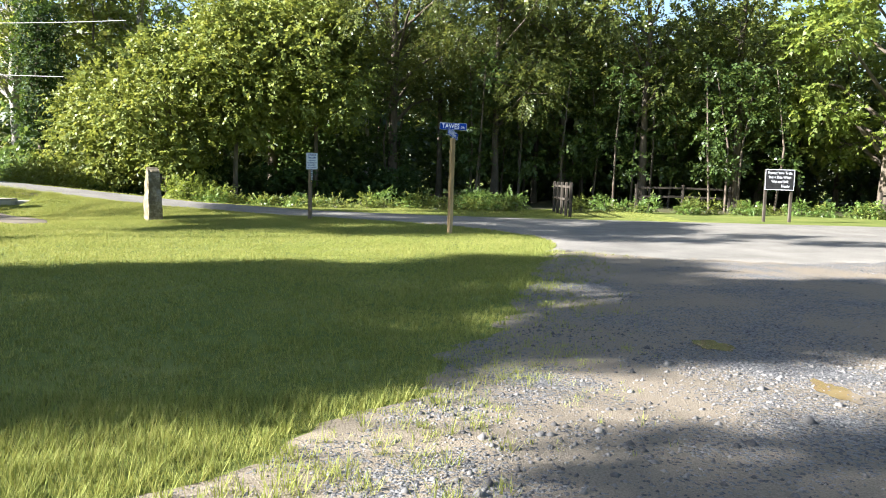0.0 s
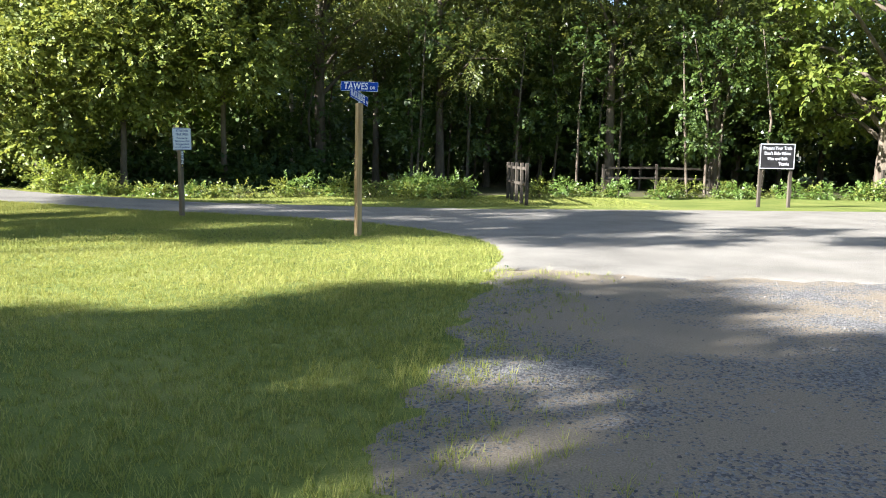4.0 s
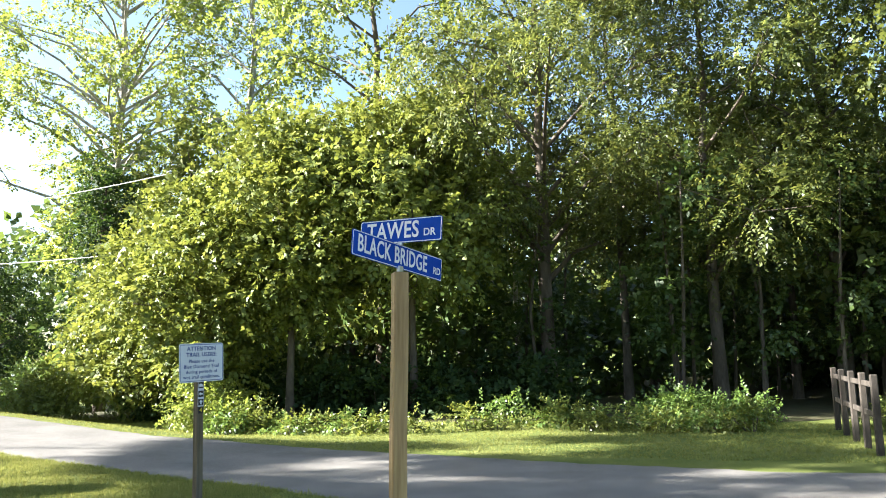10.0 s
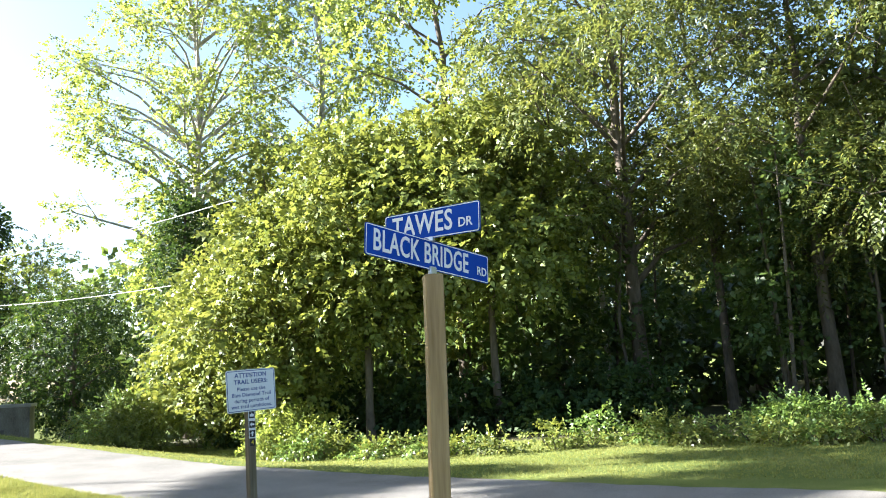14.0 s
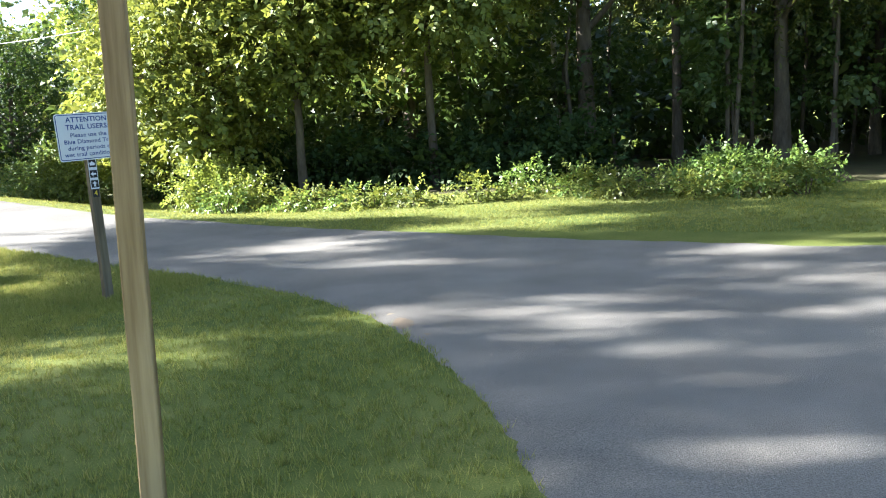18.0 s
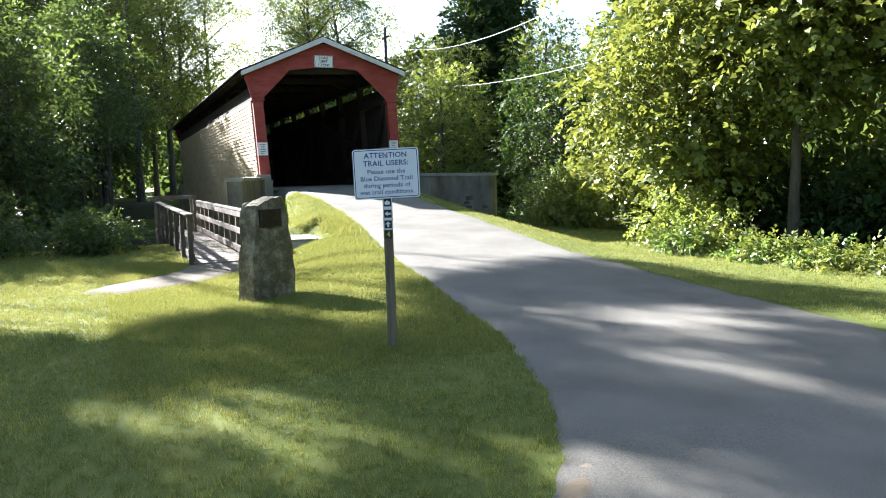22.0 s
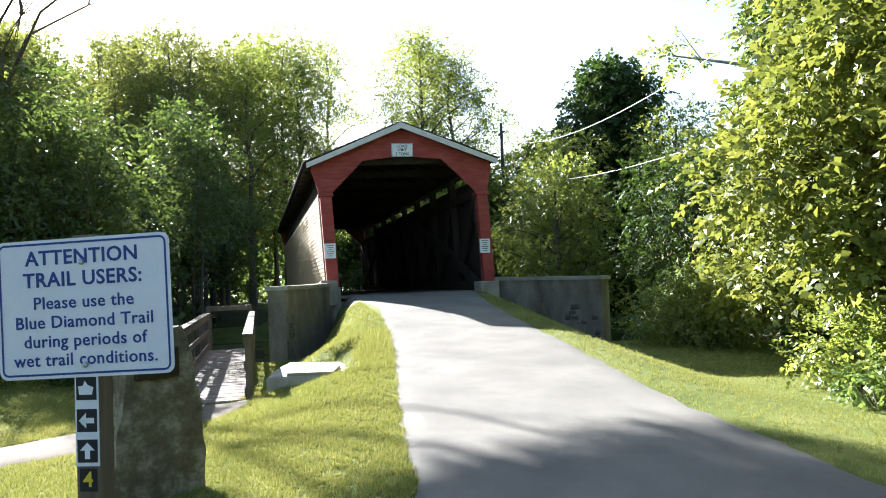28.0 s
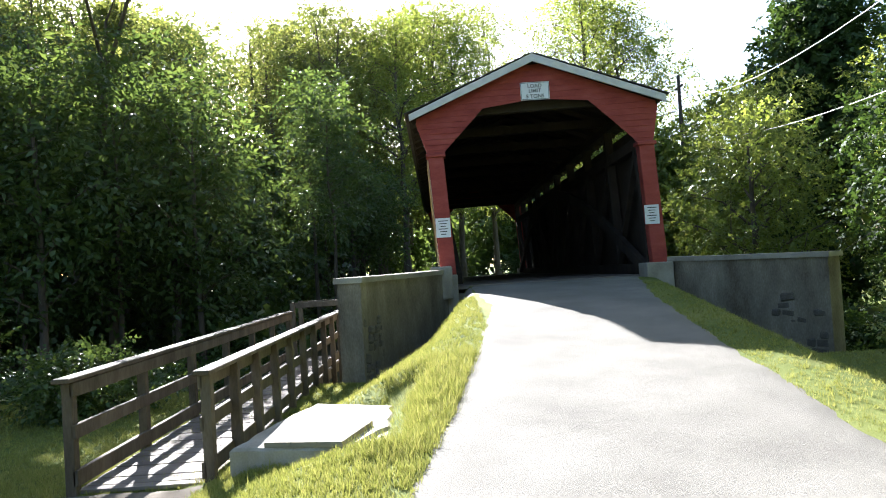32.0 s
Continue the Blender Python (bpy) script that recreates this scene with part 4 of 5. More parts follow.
def tree(label, x, y, h, trunk_r, crown_base, crown_r, kind="broad", mat=None, bark=None, n_clumps=14, clump_r=1.3, density=5.0, lean=(0.0, 0.0), limbs=True, z0=None, group="", name="tree", flat=1.0, offset=(0.0, 0.0), top_wide=0.0):
    """A tapered trunk, limbs that reach into each clump, and a crown of leaf sprays with gaps."""
    mat, bark = mat or L_OAK, bark or M_BARK
    z = float(height(x, y)) - 0.15 if z0 is None else z0
    t = thing(name, label, "tree", pose(x, y, z), group)
    top = np.array([lean[0] * h, lean[1] * h, h])
    lines = []
    ks = np.linspace(0, 0.93, 8)
    bend = rng.normal(0, 0.009 * h, (8, 2)) * ks[:, None]
    spine = [np.array([top[0] * k + bend[i, 0], top[1] * k + bend[i, 1], top[2] * k]) for i, k in enumerate(ks)]
    rad = [trunk_r * (1.25 if i == 0 else 1.0) * (1 - 0.85 * k) for i, k in enumerate(ks)]
    lines.append(list(zip(spine, rad)))
    clumps = []
    for i in range(n_clumps):
        f = (i + 0.5) / n_clumps
        zz = crown_base + (h - crown_base) * f
        # widest at two fifths of the crown
        shape = math.sin(math.pi * min(0.98, 0.12 + 0.86 * f)) ** 0.7
        shape = max(shape, top_wide)
        a = i * 2.399963 + rng.uniform(-0.5, 0.5)
        rr = crown_r * shape * rng.uniform(0.35, 1.0)
        c = np.array([top[0] * zz / h + rr * math.cos(a) + offset[0] * f, top[1] * zz / h + rr * math.sin(a) + offset[1] * f, zz])
        s = clump_r * rng.uniform(0.7, 1.25)
        clumps.append((c, (s * 1.25, s * 1.25, s * 0.75 * flat)))
        if limbs:
            k = max(0.15, min(0.9, (zz - 0.5 * rr - 0.3) / h))
            j = k * 7 / 0.93
            i0 = min(6, int(j))
            st = spine[i0] + (spine[i0 + 1] - spine[i0]) * (j - i0)
            mid = (st + c) / 2 + np.array([0, 0, 0.12 * rr]) + rng.normal(0, 0.12, 3)
            r0 = trunk_r * (1 - 0.8 * k) * 0.5
            lines.append([(st, r0), (mid, r0 * 0.6), (c, r0 * 0.25)])
            for q in range(3):
                e = c + rng.normal(0, 0.5, 3) * s
                lines.append([(mid * 0.4 + c * 0.6, r0 * 0.3), (e, 0.008)])
    V, F = tubes(lines, 7)
    part("trunk", mesh_from("trunk", V, F, bark), bark, t, smooth=True)
    foliage("crown", t, mat, clumps, kind, density)
    return t


def bush(label, x, y, rx, ry, h, mat, kind="small", density=26.0, n=5, name="bush", category="bush", group="", z0=None):
    """A low shrub: stems and overlapping leafy clumps that rest on the ground."""
    z = float(height(x, y)) if z0 is None else z0
    b = thing(name, label, category, pose(x, y, z - 0.03), group)
    clumps, lines = [], []
    for i in range(n):
        a = i * 2.4 + rng.uniform(-0.4, 0.4)
        q = math.sqrt((i + 0.3) / n) * 0.7
        hh = h * rng.uniform(0.4, 0.68) * (1.1 - 0.35 * q)
        c = np.array([rx * q * math.cos(a), ry * q * math.sin(a), hh * 0.75])
        clumps.append((c, (rx * 0.5, ry * 0.5, hh * 0.72)))
        lines.append([((c[0] * 0.3, c[1] * 0.3, 0), 0.018), (tuple(c), 0.008)])
    V, F = tubes(lines, 5)
    part("stems", mesh_from("stems", V, F, M_BARK), M_BARK, b)
    foliage("leaves", b, mat, clumps, kind, density)
    return b


# trees along the far side of the road
tree("tall straight-trunked walnut with a high feathery crown", -3.1, 37.4, 16.2, 0.26, 5.2, 5.0, "pinnate", L_WALNUT, M_BARK, 28, 1.35, 6.0, offset=(1.0, -2.5))
tree("slim walnut with a feathery crown beside the larger one", -0.9, 38.6, 14.0, 0.15, 5.6, 3.8, "pinnate", L_WALNUT, M_BARK, 16, 1.2, 7.0, offset=(1.0, -2.0))
tree("walnut with long drooping branches over the verge", 1.8, 37.0, 14.0, 0.2, 4.2, 4.8, "pinnate", L_WALNUT, M_BARK, 20, 1.4, 6.0)
tree("pale-barked sycamore with an airy open crown", -23.8, 41.7, 25.0, 0.32, 7.0, 6.6, "broad", L_PALE, M_PALEBARK, 88, 1.15, 4.2)
tree("pale-barked sycamore with an airy open crown", -17.2, 42.5, 24.0, 0.28, 7.0, 4.6, "broad", L_PALE, M_PALEBARK, 46, 1.2, 4.2)
tree("tall spreading tree behind the thicket", -9.2, 38.6, 19.5, 0.24, 6.5, 4.6, "broad", L_PALE, M_BARK, 26, 1.3, 4.5)
tree("young sycamore with a pale trunk among the woods", -4.6, 39.5, 13.0, 0.12, 6.5, 3.0, "broad", L_OAK, M_PALEBARK, 14, 1.2, 5.0)
tree("dead-limbed tree wrapped in dark ivy", -20.0, 37.0, 9.4, 0.2, 2.2, 0.7, "ivy", L_DARK, M_BARK, 16, 0.85, 10.0)
# the vine-draped thicket at the bend
for label, x, y, h, base, r, n, cr in (("tree smothered in pale grape vine", -9.4, 32.8, 8.4, 3.4, 2.4, 18, 1.25), ("tree smothered in pale grape vine", -6.2, 34.0, 8.8, 4.2, 2.3, 16, 1.25),
                                       ("low tree hung with grape vine", -12.2, 32.5, 6.8, 1.4, 2.0, 18, 1.1), ("low tree hung with grape vine", -15.6, 34.0, 5.4, 0.9, 2.0, 16, 1.1)):
    tree(label, x, y, h, 0.13, base, r, "broad", L_VINE, M_BARK, n, cr, 10.0, group="vine thicket", name="vine_covered_tree")
# the light maple at the right
tree("light green maple with low drooping boughs", 19.7, 36.0, 15.0, 0.3, 3.0, 5.6, "large", L_PALE, M_BARK, 30, 1.3, 4.5)
tree("broad-leaved tree at the wood's edge", 8.8, 37.2, 14.5, 0.22, 4.5, 4.0, "broad", L_WALNUT, M_BARK, 18, 1.4, 5.0)
tree("broad-leaved tree at the wood's edge", 13.6, 38.2, 15.5, 0.25, 4.2, 4.4, "broad", L_WALNUT, M_BARK, 20, 1.4, 5.0)
tree("broad-leaved tree at the wood's edge", 5.2, 39.0, 15.5, 0.22, 4.6, 4.2, "broad", L_WALNUT, M_BARK, 18, 1.4, 5.0)
tree("pale leaved tree beyond the maple", 26.5, 38.0, 13.5, 0.25, 2.5, 5.0, "large", L_PALE, M_BARK, 20, 1.5, 4.0)
tree("pale leaved tree beyond the maple", 33.5, 37.0, 13.0, 0.25, 2.0, 5.0, "large", L_PALE, M_BARK, 20, 1.5, 4.0)


# woods behind the front row
wr = random.Random(11)
for k in range(58):
    x, y = wr.uniform(-26, 40), wr.uniform(40, 60)
    tree("tall woodland tree in the shade of the wood", x, y, wr.uniform(8.5, 12.5), wr.uniform(0.12, 0.24), wr.uniform(2.5, 4.5), wr.uniform(2.6, 3.8), "far", L_OAK, M_BARK, 12, 1.5, 1.15, group="woods north of the road", limbs=False)
for k in range(30):
    x, y = wr.uniform(-4.5, 16), wr.uniform(34.5, 42)
    V, F = tubes([[((0, 0, 0), 0.06), ((wr.uniform(-0.3, 0.3), wr.uniform(-0.3, 0.3), 3), 0.05), ((wr.uniform(-0.6, 0.6), wr.uniform(-0.6, 0.6), 6.5), 0.02)]], 6)
    s = thing("sapling", "thin bare-stemmed sapling in the wood", "sapling", pose(x, y, float(height(x, y)) - 0.1), "saplings")
    part("stem", mesh_from("stem", V, F, M_BARK), M_BARK, s, smooth=True)
    foliage("leaves", s, L_DEEP, [((wr.uniform(-0.6, 0.6), wr.uniform(-0.6, 0.6), zz), (0.9, 0.9, 0.6)) for zz in (2.2, 3.4, 4.8, 6.2)], "broad", 5.0)

# woods south of the bridge, beyond the creek
for k in range(46):
    x, y = -39 - 22 * wr.random(), wr.uniform(-20, 19.5)
    if y > 15.5 and x > -50:
        x -= 13
    top = min(1.8 + wr.uniform(0.33, 0.47) * math.hypot(x + 6.8, y - 24.4), (wr.uniform(0.48, 0.56) if 0.9455 * y - 0.3256 * x < 20 else wr.uniform(0.40, 0.47)) * math.hypot(x + 16, y - 20))
    if y > 11:
        top = min(top, 1.0 + wr.uniform(0.26, 0.38) * math.hypot(x + 32, y - 24.5))
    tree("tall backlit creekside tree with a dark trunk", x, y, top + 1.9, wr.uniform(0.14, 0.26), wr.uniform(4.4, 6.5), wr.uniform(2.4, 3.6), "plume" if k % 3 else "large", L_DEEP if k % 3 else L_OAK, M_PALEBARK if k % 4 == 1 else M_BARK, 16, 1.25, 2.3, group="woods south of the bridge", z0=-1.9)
for k in range(30):
    y = -16 + 1.25 * k + wr.uniform(-1, 1)
    x = wr.uniform(-64, -47) if y < 9 else wr.uniform(-76, -62)
    lee = 0.9455 * y - 0.3256 * x > 21
    tall = 1.9 + wr.uniform(0.42, 0.47) * (math.hypot(x + 16, y - 20) if lee else math.hypot(x + 9, y - 17))
    if y > 9:
        tall = min(tall, (11.0 if k % 2 else 7.0) + wr.uniform(0.38, 0.45) * math.hypot(x + 32, y - 24.5))
    tree("tall airy tree rising over the creekside woods", x, y, min(tall, 26.0), 0.24, 6.0, 4.0, "plume", L_OAK, M_BARK, 24, 1.4, 1.7, group="woods south of the bridge", z0=-1.9, top_wide=0.35)
for k in range(15):
    x, y = wr.uniform(-94, -80), -10 + 2.4 * k + wr.uniform(-1, 1)
    tree("tall airy tree at the back of the creekside woods", x, y, wr.uniform(26.5, 31.0), 0.3, 8.0, 5.5, "far", L_OAK, M_BARK, 26, 1.8, 1.3, group="woods south of the bridge", limbs=False, z0=-1.0, top_wide=0.4)
low = []
for k in range(230):
    x, y = wr.uniform(-60, -33), wr.uniform(-18, 18)
    low.append(((x, y, -1.2 + wr.uniform(0, 2.6 if x > -42 else 5.0)), (1.7, 1.7, 1.3)))
for k in range(90):
    x, y = wr.uniform(-22, -4), wr.uniform(36.5, 50)
    low.append(((x, y, wr.uniform(0.5, 4.5)), (1.5, 1.5, 1.2)))
for k in range(190):
    x, y = wr.uniform(-4, 40), wr.uniform(40.5, 52)
    low.append(((x, y, wr.uniform(0.4, 4.5)), (1.6, 1.6, 1.2)))
# understory fill, its shade carried by the darkened leaf colour
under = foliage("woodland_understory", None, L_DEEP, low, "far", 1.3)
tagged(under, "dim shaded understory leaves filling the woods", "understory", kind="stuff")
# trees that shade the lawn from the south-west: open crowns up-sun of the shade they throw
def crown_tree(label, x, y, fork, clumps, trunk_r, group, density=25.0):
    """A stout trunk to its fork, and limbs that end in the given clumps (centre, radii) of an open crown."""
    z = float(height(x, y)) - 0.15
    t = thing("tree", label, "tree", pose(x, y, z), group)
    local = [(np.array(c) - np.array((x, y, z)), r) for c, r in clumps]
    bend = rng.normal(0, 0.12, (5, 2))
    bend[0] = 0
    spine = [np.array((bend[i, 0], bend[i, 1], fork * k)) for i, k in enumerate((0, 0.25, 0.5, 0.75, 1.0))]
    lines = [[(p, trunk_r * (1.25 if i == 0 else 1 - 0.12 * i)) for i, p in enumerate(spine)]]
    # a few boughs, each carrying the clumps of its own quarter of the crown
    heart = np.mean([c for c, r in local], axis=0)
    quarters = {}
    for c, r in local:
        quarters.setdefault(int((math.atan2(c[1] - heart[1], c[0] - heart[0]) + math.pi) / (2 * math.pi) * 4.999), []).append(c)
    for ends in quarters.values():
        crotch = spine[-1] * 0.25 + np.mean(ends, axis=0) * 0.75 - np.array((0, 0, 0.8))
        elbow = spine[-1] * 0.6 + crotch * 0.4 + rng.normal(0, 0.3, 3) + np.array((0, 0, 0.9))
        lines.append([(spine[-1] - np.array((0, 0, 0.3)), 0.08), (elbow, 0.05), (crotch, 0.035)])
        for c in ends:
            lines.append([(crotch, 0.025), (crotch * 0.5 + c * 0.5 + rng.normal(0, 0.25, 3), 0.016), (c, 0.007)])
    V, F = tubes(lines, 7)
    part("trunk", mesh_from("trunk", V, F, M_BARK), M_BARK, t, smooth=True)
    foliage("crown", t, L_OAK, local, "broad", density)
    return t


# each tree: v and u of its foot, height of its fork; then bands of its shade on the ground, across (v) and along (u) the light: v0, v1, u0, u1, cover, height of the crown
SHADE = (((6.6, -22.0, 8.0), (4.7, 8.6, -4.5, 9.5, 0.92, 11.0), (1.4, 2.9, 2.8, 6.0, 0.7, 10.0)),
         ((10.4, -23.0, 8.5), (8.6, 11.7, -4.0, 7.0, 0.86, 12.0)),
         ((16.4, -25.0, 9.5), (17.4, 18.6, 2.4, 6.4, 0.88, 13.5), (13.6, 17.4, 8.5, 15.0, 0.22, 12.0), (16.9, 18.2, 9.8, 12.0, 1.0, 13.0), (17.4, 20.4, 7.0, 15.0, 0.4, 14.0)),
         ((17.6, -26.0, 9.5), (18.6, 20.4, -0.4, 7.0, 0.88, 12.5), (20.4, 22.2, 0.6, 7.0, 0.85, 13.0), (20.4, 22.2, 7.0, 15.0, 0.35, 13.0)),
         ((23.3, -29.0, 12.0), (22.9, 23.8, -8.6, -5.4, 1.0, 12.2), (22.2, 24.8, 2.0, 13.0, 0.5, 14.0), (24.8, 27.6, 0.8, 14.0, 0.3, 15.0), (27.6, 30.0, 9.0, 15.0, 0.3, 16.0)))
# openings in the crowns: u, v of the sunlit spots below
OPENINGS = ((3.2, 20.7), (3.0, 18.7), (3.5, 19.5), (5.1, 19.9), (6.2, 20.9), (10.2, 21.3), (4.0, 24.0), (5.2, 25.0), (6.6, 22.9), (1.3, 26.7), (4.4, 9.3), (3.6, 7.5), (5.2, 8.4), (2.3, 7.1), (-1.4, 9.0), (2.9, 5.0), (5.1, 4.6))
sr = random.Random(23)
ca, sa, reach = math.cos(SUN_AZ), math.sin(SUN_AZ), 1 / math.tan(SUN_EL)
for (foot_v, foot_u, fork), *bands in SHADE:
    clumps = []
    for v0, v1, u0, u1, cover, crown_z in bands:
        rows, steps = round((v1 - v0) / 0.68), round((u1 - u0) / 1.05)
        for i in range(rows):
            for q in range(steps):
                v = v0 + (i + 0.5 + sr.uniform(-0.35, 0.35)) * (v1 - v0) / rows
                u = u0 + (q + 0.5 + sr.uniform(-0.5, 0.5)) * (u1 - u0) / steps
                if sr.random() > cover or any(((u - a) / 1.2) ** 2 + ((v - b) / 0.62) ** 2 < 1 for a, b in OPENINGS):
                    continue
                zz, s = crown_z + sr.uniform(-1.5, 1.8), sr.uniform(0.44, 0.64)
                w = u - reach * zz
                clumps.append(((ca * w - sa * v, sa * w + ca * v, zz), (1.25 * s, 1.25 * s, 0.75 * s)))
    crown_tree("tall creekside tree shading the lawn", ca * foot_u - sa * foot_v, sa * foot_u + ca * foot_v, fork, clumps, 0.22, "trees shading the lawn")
# lower trees on the creek's far bank, and those that stand along the bridge's sunny side
for k in range(13):
    x, y = wr.uniform(-38, -30), 3.5 + 1.0 * k + wr.uniform(-0.5, 0.5)
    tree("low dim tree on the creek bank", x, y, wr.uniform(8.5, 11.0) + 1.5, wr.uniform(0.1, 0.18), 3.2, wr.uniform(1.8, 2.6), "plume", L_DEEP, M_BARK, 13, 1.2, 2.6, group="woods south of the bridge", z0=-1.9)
for x, y, h in ((-50.0, 18.6, 13.0), (-46.0, 18.2, 12.2), (-55.5, 17.4, 14.5), (-42.5, 19.6, 10.2)):
    tree("slim tree whose shade falls on the bridge siding", x, y, h + 1.5, 0.12, 6.0, 1.6, "plume", L_DEEP, M_BARK, 9, 0.9, 5.0, group="woods south of the bridge", z0=-1.9)
# beyond the bridge
for x, y, h, r in ((-61.5, 35.5, 21.5, 4.6), (-72, 25.0, 24, 5.0), (-63, 38.5, 20.0, 4.0), (-66, 22.0, 21.0, 4.5), (-75, 26.5, 24.0, 5.0), (-84, 30.2, 28.0, 5.5), (-70, 37.5, 23.0, 4.5)):
    tree("tall airy tree behind the bridge roof", x, y, h, 0.3, 7, r, "plume", L_PALE, M_BARK, 30, 1.4, 2.6, group="trees beyond the bridge", z0=0)
# the nearest one, on the bank, has shade painted into its leaf colour
for x, y, h, r in ((-53, 37, 9.5, 3.4), (-46, 41, 11, 4.0), (-43, 47, 12, 4.5), (-58, 45, 13, 5.0), (-36, 45, 9, 4), (-40, 38, 8, 3.2), (-30, 40, 7, 3.0), (-66, 40, 11, 4.4)):
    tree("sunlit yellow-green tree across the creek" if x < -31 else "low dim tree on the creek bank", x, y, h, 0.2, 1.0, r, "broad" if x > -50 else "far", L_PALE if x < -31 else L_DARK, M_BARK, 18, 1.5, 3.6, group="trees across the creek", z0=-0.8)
tree("tall tree clothed in dark ivy", -50.8, 46.8, 18.2, 0.35, 1.5, 3.5, "far", L_DARK, M_BARK, 60, 1.6, 2.6)
for k in range(26):
    y = wr.uniform(-5, 62)
    x = wr.uniform(-110, -66) if y < 14 else wr.uniform(-135, -98)
    tree("distant tree in the far woods", x, y, wr.uniform(11, 15), 0.2, 2.0, 4.2, "veil", L_DEEP, M_BARK, 12, 2.0, 0.7, group="distant woods", limbs=False, z0=0)

# far wood edge that closes the view, uncountable
Pc = []
for x0, y0, x1, y1, n, top in ((-60, 62, 60, 62, 60, 13), (-62, -16, -120, 60, 50, 12), (-58, -16, -14, -20, 26, 12), (60, 62, 66, 10, 26, 13), (40, 33, 66, 34, 16, 11), (66, 10, 60, -30, 22, 12), (60, -30, -14, -26, 36, 12)):
    for k in range(n):
        f = (k + wr.random()) / n
        for zz in (1.5, 4.5, 7.5, top - 1.5):
            Pc.append(((x0 + (x1 - x0) * f + wr.uniform(-2, 2), y0 + (y1 - y0) * f + wr.uniform(-2, 2), zz + wr.uniform(-1, 1)), (2.6, 2.6, 2.2)))
far_wood = foliage("far_woods", None, L_DEEP, Pc, "veil", 0.22)
tagged(far_wood, "distant green wood edge closing the view", "woods", kind="stuff")

# undergrowth along the wood's edge
for k in range(66):
    x = -13.5 + k * 0.52 + wr.uniform(-0.3, 0.3)
    if 2.8 < x < 4.8 or wr.random() < 0.15 or x < -10.8:
        continue
    y = 31.0 + wr.uniform(-0.5, 0.8) + (1.6 if x > 5 else 0) - (0.9 if -11 < x < -3 else 0)
    bush("leafy nettle and jewelweed clump at the wood's edge", x, y, wr.uniform(0.45, 0.85), wr.uniform(0.35, 0.7), wr.uniform(0.35, 0.85), (L_SHRUB, L_OAK, L_SHRUB, L_VINE)[k % 4], "small", 22, 5, "undergrowth", "undergrowth", "roadside undergrowth")
for x, y, r, h, m in ((-10.7, 30.9, 1.1, 1.5, L_PALE), (-9.5, 30.7, 0.9, 1.2, L_PALE), (-15.2, 34.0, 1.3, 2.2, L_SHRUB), (-17.8, 32.6, 1.8, 2.6, L_VINE), (-19.6, 33.6, 1.6, 2.2, L_SHRUB), (0.9, 33.4, 1.2, 1.0, L_SHRUB), (2.2, 32.9, 0.9, 0.8, L_SHRUB)):
    bush("rounded shrub of pale leaves at the lawn's edge", x, y, r, r * 0.9, h, m, "small", 20, 8)
# these bushes take the shade-darkened leaves to look less sunlit
for x, y, rx, ry, h in ((-18.6, 15.9, 1.5, 1.9, 1.85), (-18.4, 19.0, 1.0, 1.15, 1.3), (-20.2, 12.2, 1.5, 1.8, 1.7), (-23.5, 17.8, 1.6, 1.5, 1.5)):
    bush("dense round bush at the lawn's edge above the creek", x, y, rx, ry, h, L_DEEP, "small", 26, 9)
# dark leaves paint the shaded hollow beneath the vines
for k in range(22):
    x = -15.5 + 0.62 * k + wr.uniform(-0.3, 0.3)
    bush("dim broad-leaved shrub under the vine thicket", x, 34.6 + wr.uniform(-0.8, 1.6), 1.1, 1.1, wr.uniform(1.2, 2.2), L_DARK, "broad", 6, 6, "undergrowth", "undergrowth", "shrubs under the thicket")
bush("dark shrub beside the road beyond the bridge", -57.5, 30.6, 1.8, 1.8, 3.4, L_DARK, "broad", 8, 8)
# creekside shrubs, their dimness put into the leaf colour as shade
for k in range(16):
    x, y = wr.uniform(-34, -23), wr.choice((wr.uniform(8, 20), wr.uniform(34, 40)))
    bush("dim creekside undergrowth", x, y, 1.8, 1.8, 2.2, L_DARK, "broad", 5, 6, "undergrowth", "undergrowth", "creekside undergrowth")


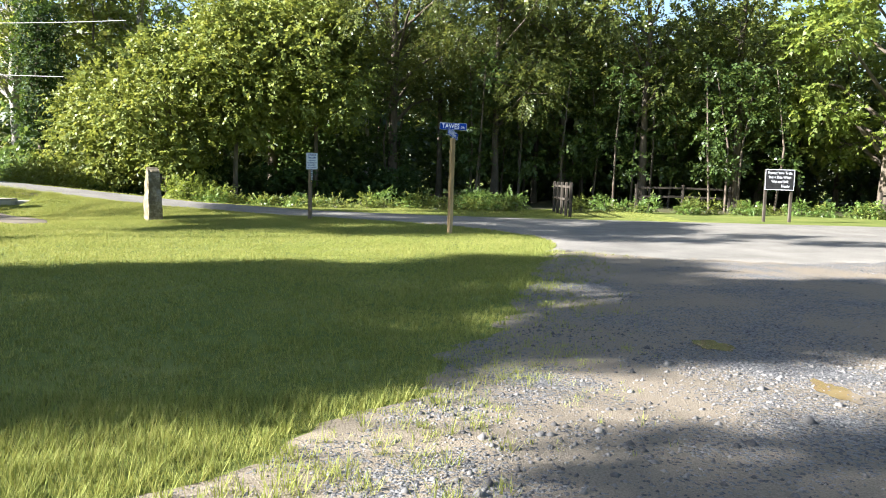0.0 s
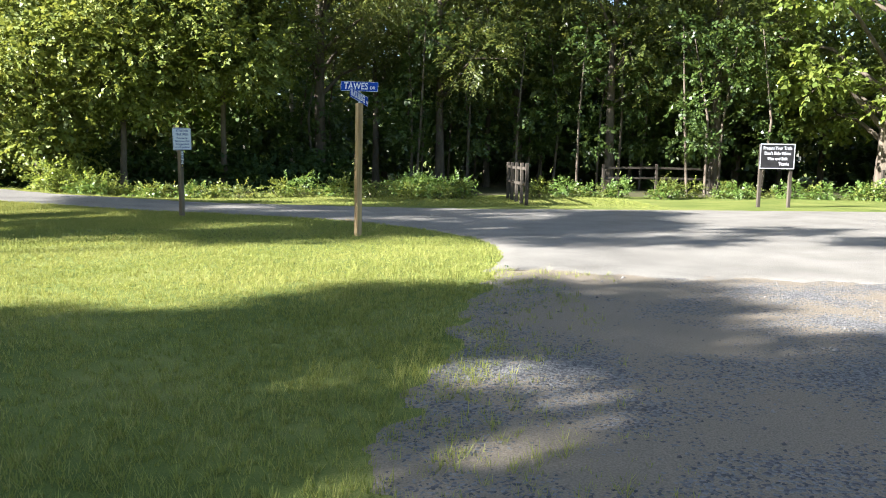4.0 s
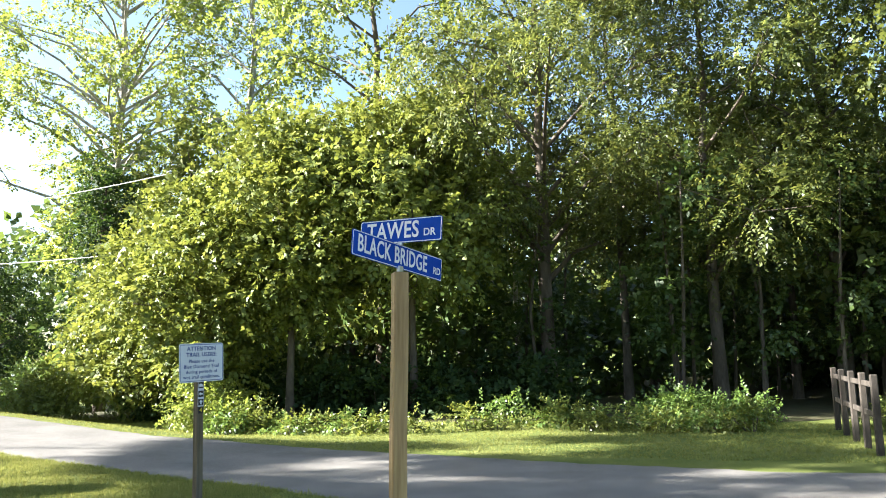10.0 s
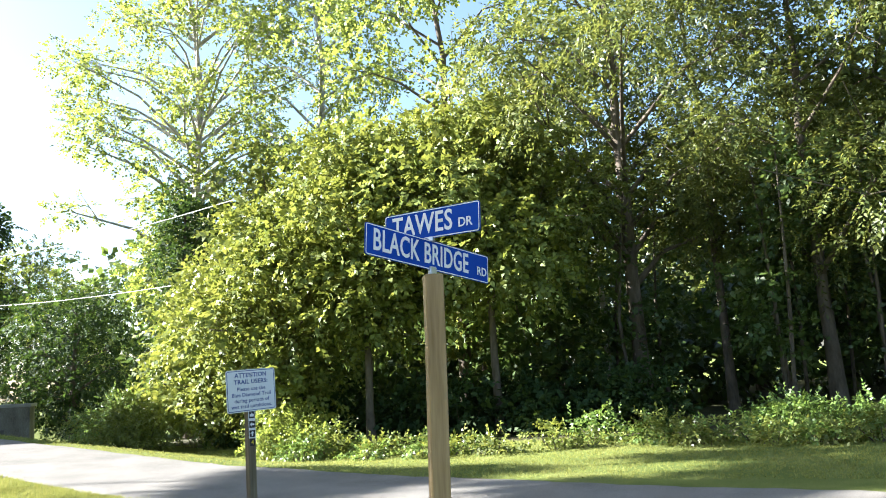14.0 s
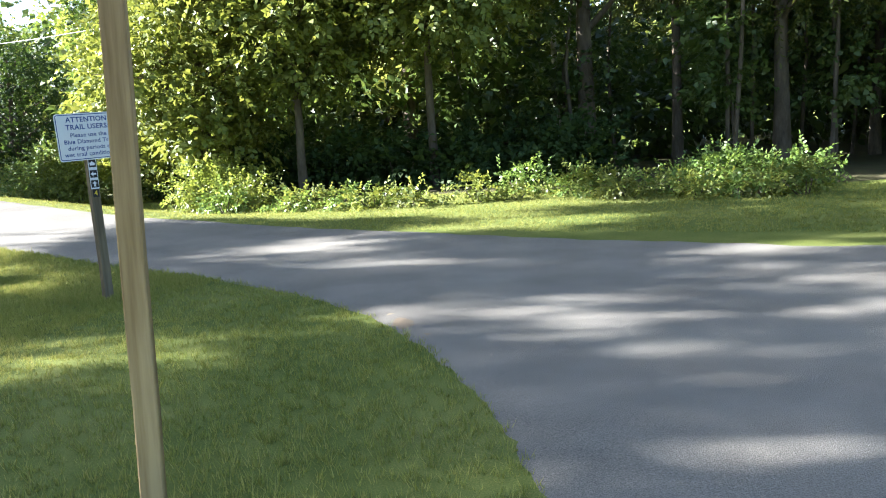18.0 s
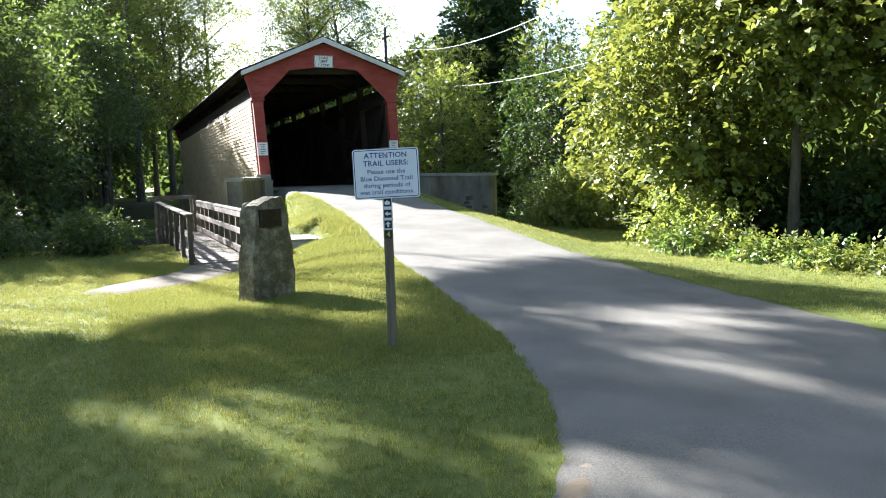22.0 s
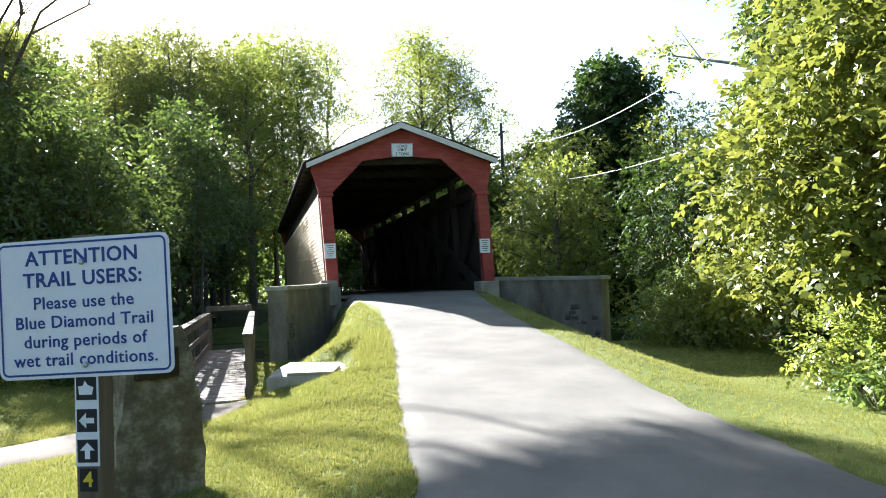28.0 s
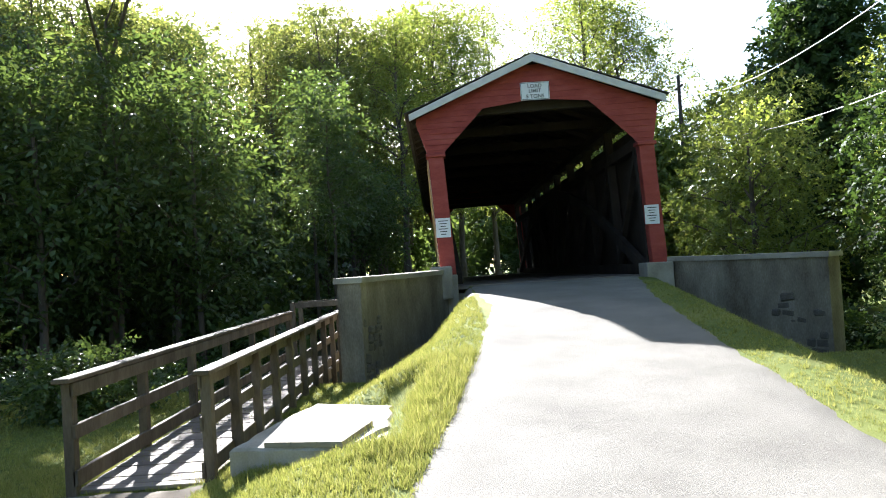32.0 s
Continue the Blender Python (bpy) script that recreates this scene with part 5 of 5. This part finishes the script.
# ---- lawn blades, stones, puddles ----
def grass(name, n, x0, x1, y0, y1, hgt, label, edge=0.0):
    x, y = rng.uniform(x0, x1, n), rng.uniform(y0, y1, n)
    sdr = inside_and_distance(x, y, ASPHALT)
    sdg = inside_and_distance(x, y, GRAVEL) + 0.28 * wobble(x, y, 2.1, 1.7)
    sdp = inside_and_distance(x, y, PATHWAY)
    patch = wobble(x, y, 1.1, 5.0) > 0.15
    fine = wobble(x, y, 3.7, 0.4) + wobble(x, y, 9.0, 2.2) > 0.1
    keep = (sdr < 0.02) & (sdp < 0.0) & ((sdg < -0.35) | ((sdg < 0) & (rng.random(n) < 0.45 - sdg)) | ((sdg < 1.7) & (patch | fine) & (rng.random(n) < 0.62 - 0.36 * sdg)))
    if edge:
        keep = (sdr < 0.02) & (np.abs(sdg) < edge + 0.8) & (rng.random(n) < 1.0 - np.clip(sdg + 0.1, 0, 9) / (0.5 + edge * (0.5 + 0.5 * fine)))
    x, y = x[keep], y[keep]
    n = len(x)
    z = height(x, y)
    B = 7                                               # blades in a tuft, leaning out from its heart
    a = rng.uniform(0, 2 * np.pi, (n, B))
    tall = hgt * rng.lognormal(0, 0.32, (n, 1)) * (1 + 0.3 * wobble(x, y, 0.9, 2.0))[:, None]
    h = tall * rng.uniform(0.55, 1.25, (n, B))
    lean = rng.uniform(0.25, 1.0, (n, B)) * h
    w = 0.0034
    px = x[:, None] + 0.010 * np.cos(a) + rng.normal(0, 0.012, (n, B))
    py = y[:, None] + 0.010 * np.sin(a) + rng.normal(0, 0.012, (n, B))
    b0 = np.stack([px - w * np.sin(a), py + w * np.cos(a), np.broadcast_to(z[:, None] - 0.005, a.shape)], -1)
    b1 = np.stack([px + w * np.sin(a), py - w * np.cos(a), np.broadcast_to(z[:, None] - 0.005, a.shape)], -1)
    tip = np.stack([px + lean * np.cos(a), py + lean * np.sin(a), z[:, None] + h], -1)
    V = np.stack([b0, b1, tip], 2).reshape(-1, 3)
    F = np.arange(n * B * 3).reshape(-1, 3)
    return tagged(part(name, mesh_from(name, V, F, M_BLADE), M_BLADE, None), label, "grass", kind="stuff")


grass("grass", 95000, -9, 2.5, 0.5, 24.5, 0.036, "short mown lawn grass blades")
grass("grass", 40000, -15, -3.5, 19.3, 25.2, 0.038, "mown lawn grass between the road and the footpath")
grass("grass", 60000, -22, -9, 14.5, 25, 0.038, "mown lawn grass on the bank beside the bridge")
grass("grass", 2600, -16.2, -12.4, 23.6, 25.0, 0.085, "longer grass along the broken slab")
grass("grass", 30000, -23, 8, 26.5, 32.5, 0.034, "mown roadside verge grass")
grass("grass", 12000, -2.8, 3.2, 1.0, 14.5, 0.055, "thin grass straggling into the gravel edge", 0.8)
grass("grass", 7000, -3.4, 0.4, 0.6, 4.6, 0.07, "longer grass tufts beside the gravel")


def scatter_stones(name, n, x0, x1, y0, y1, size, outline, mat, label, min_in=0.0):
    """Loose stones: small uneven octahedra pressed into the surface, too many to count."""
    x, y = rng.uniform(x0, x1, n), rng.uniform(y0, y1, n)
    sd = inside_and_distance(x, y, outline)
    keep = (sd > min_in) & (wobble(x, y, 1.3, 0.6) + rng.normal(0, 0.5, n) > -0.1)
    x, y = x[keep], y[keep]
    n = len(x)
    z = height(x, y) + 0.012
    s = size * rng.lognormal(0, 0.45, (n, 1, 1))
    base = np.array([(1, 0, 0), (0, 1, 0), (-1, 0, 0), (0, -1, 0), (0, 0, 0.75), (0, 0, -0.6)], float)[None] * s
    base = base * rng.uniform(0.6, 1.25, (n, 6, 1))
    a = rng.uniform(0, 6.28, (n, 1))
    ca, sa = np.cos(a), np.sin(a)
    V = np.stack([base[:, :, 0] * ca - base[:, :, 1] * sa + x[:, None], base[:, :, 0] * sa + base[:, :, 1] * ca + y[:, None], base[:, :, 2] + z[:, None]], -1)
    tri = np.array([(0, 1, 4), (1, 2, 4), (2, 3, 4), (3, 0, 4), (1, 0, 5), (2, 1, 5), (3, 2, 5), (0, 3, 5)])
    F = (np.arange(n)[:, None, None] * 6 + tri[None]).reshape(-1, 3)
    return tagged(part(name, mesh_from(name, V.reshape(-1, 3), F, mat), mat, None), label, "gravel", kind="stuff")


scatter_stones("gravel", 15000, -0.8, 4.2, 1.8, 7.5, 0.010, GRAVEL, M_STONES, "loose grey crushed stone on the lot", 0.25)
scatter_stones("gravel", 5000, -1, 9, 5, 14.5, 0.009, GRAVEL, M_STONES, "loose grey crushed stone on the lot", 0.25)
scatter_stones("road_grit", 5000, -10, 6, 14, 27, 0.006, ASPHALT, M_STONES, "fine grit scattered on the asphalt", 0.1)


def puddle(x, y, rx, ry, turn, seed):
    bm = bmesh.new()
    vs = []
    for k in range(36):
        a = 2 * math.pi * k / 36
        q = 1 + 0.5 * noise.noise(Vector((math.cos(a) * 2.6, seed, math.sin(a) * 2.6))) + 0.3 * noise.noise(Vector((math.cos(a) * 1.4 + seed, math.sin(a) * 1.4, seed)))
        vs.append(bm.verts.new((rx * q * math.cos(a), ry * q * math.sin(a), 0)))
    bm.faces.new(vs)
    ob = part("puddle", bm, M_WATER, None, m=pose(x, y, float(height(x, y)) + 0.018, 0, 0, turn))
    return tagged(ob, "shallow muddy brown puddle on the gravel", "puddle", "puddles", "structure")


puddle(2.66, 5.15, 0.12, 0.24, 0, 1.3)
puddle(3.35, 4.55, 0.42, 0.26, 20, 4.1)
puddle(2.3, 6.55, 0.16, 0.22, 10, 7.7)
puddle(7.2, 10.35, 0.5, 0.3, 15, 9.2)
twig = thing("twig", "small dark twig lying at the road's edge", "twig", pose(2.08, 14.15, 0.0))
V, F = tubes([[((-0.14, 0, 0.03), 0.008), ((0, 0.02, 0.04), 0.009), ((0.15, 0.05, 0.03), 0.006)], [((0, 0.02, 0.04), 0.006), ((0.05, 0.12, 0.06), 0.003)]], 6)
part("stick", mesh_from("stick", V, F, M_BARK), M_BARK, twig)
foliage("leaves", twig, L_DARK, [((0.0, 0.05, 0.03), (0.07, 0.04, 0.02))], "sprig", 150)
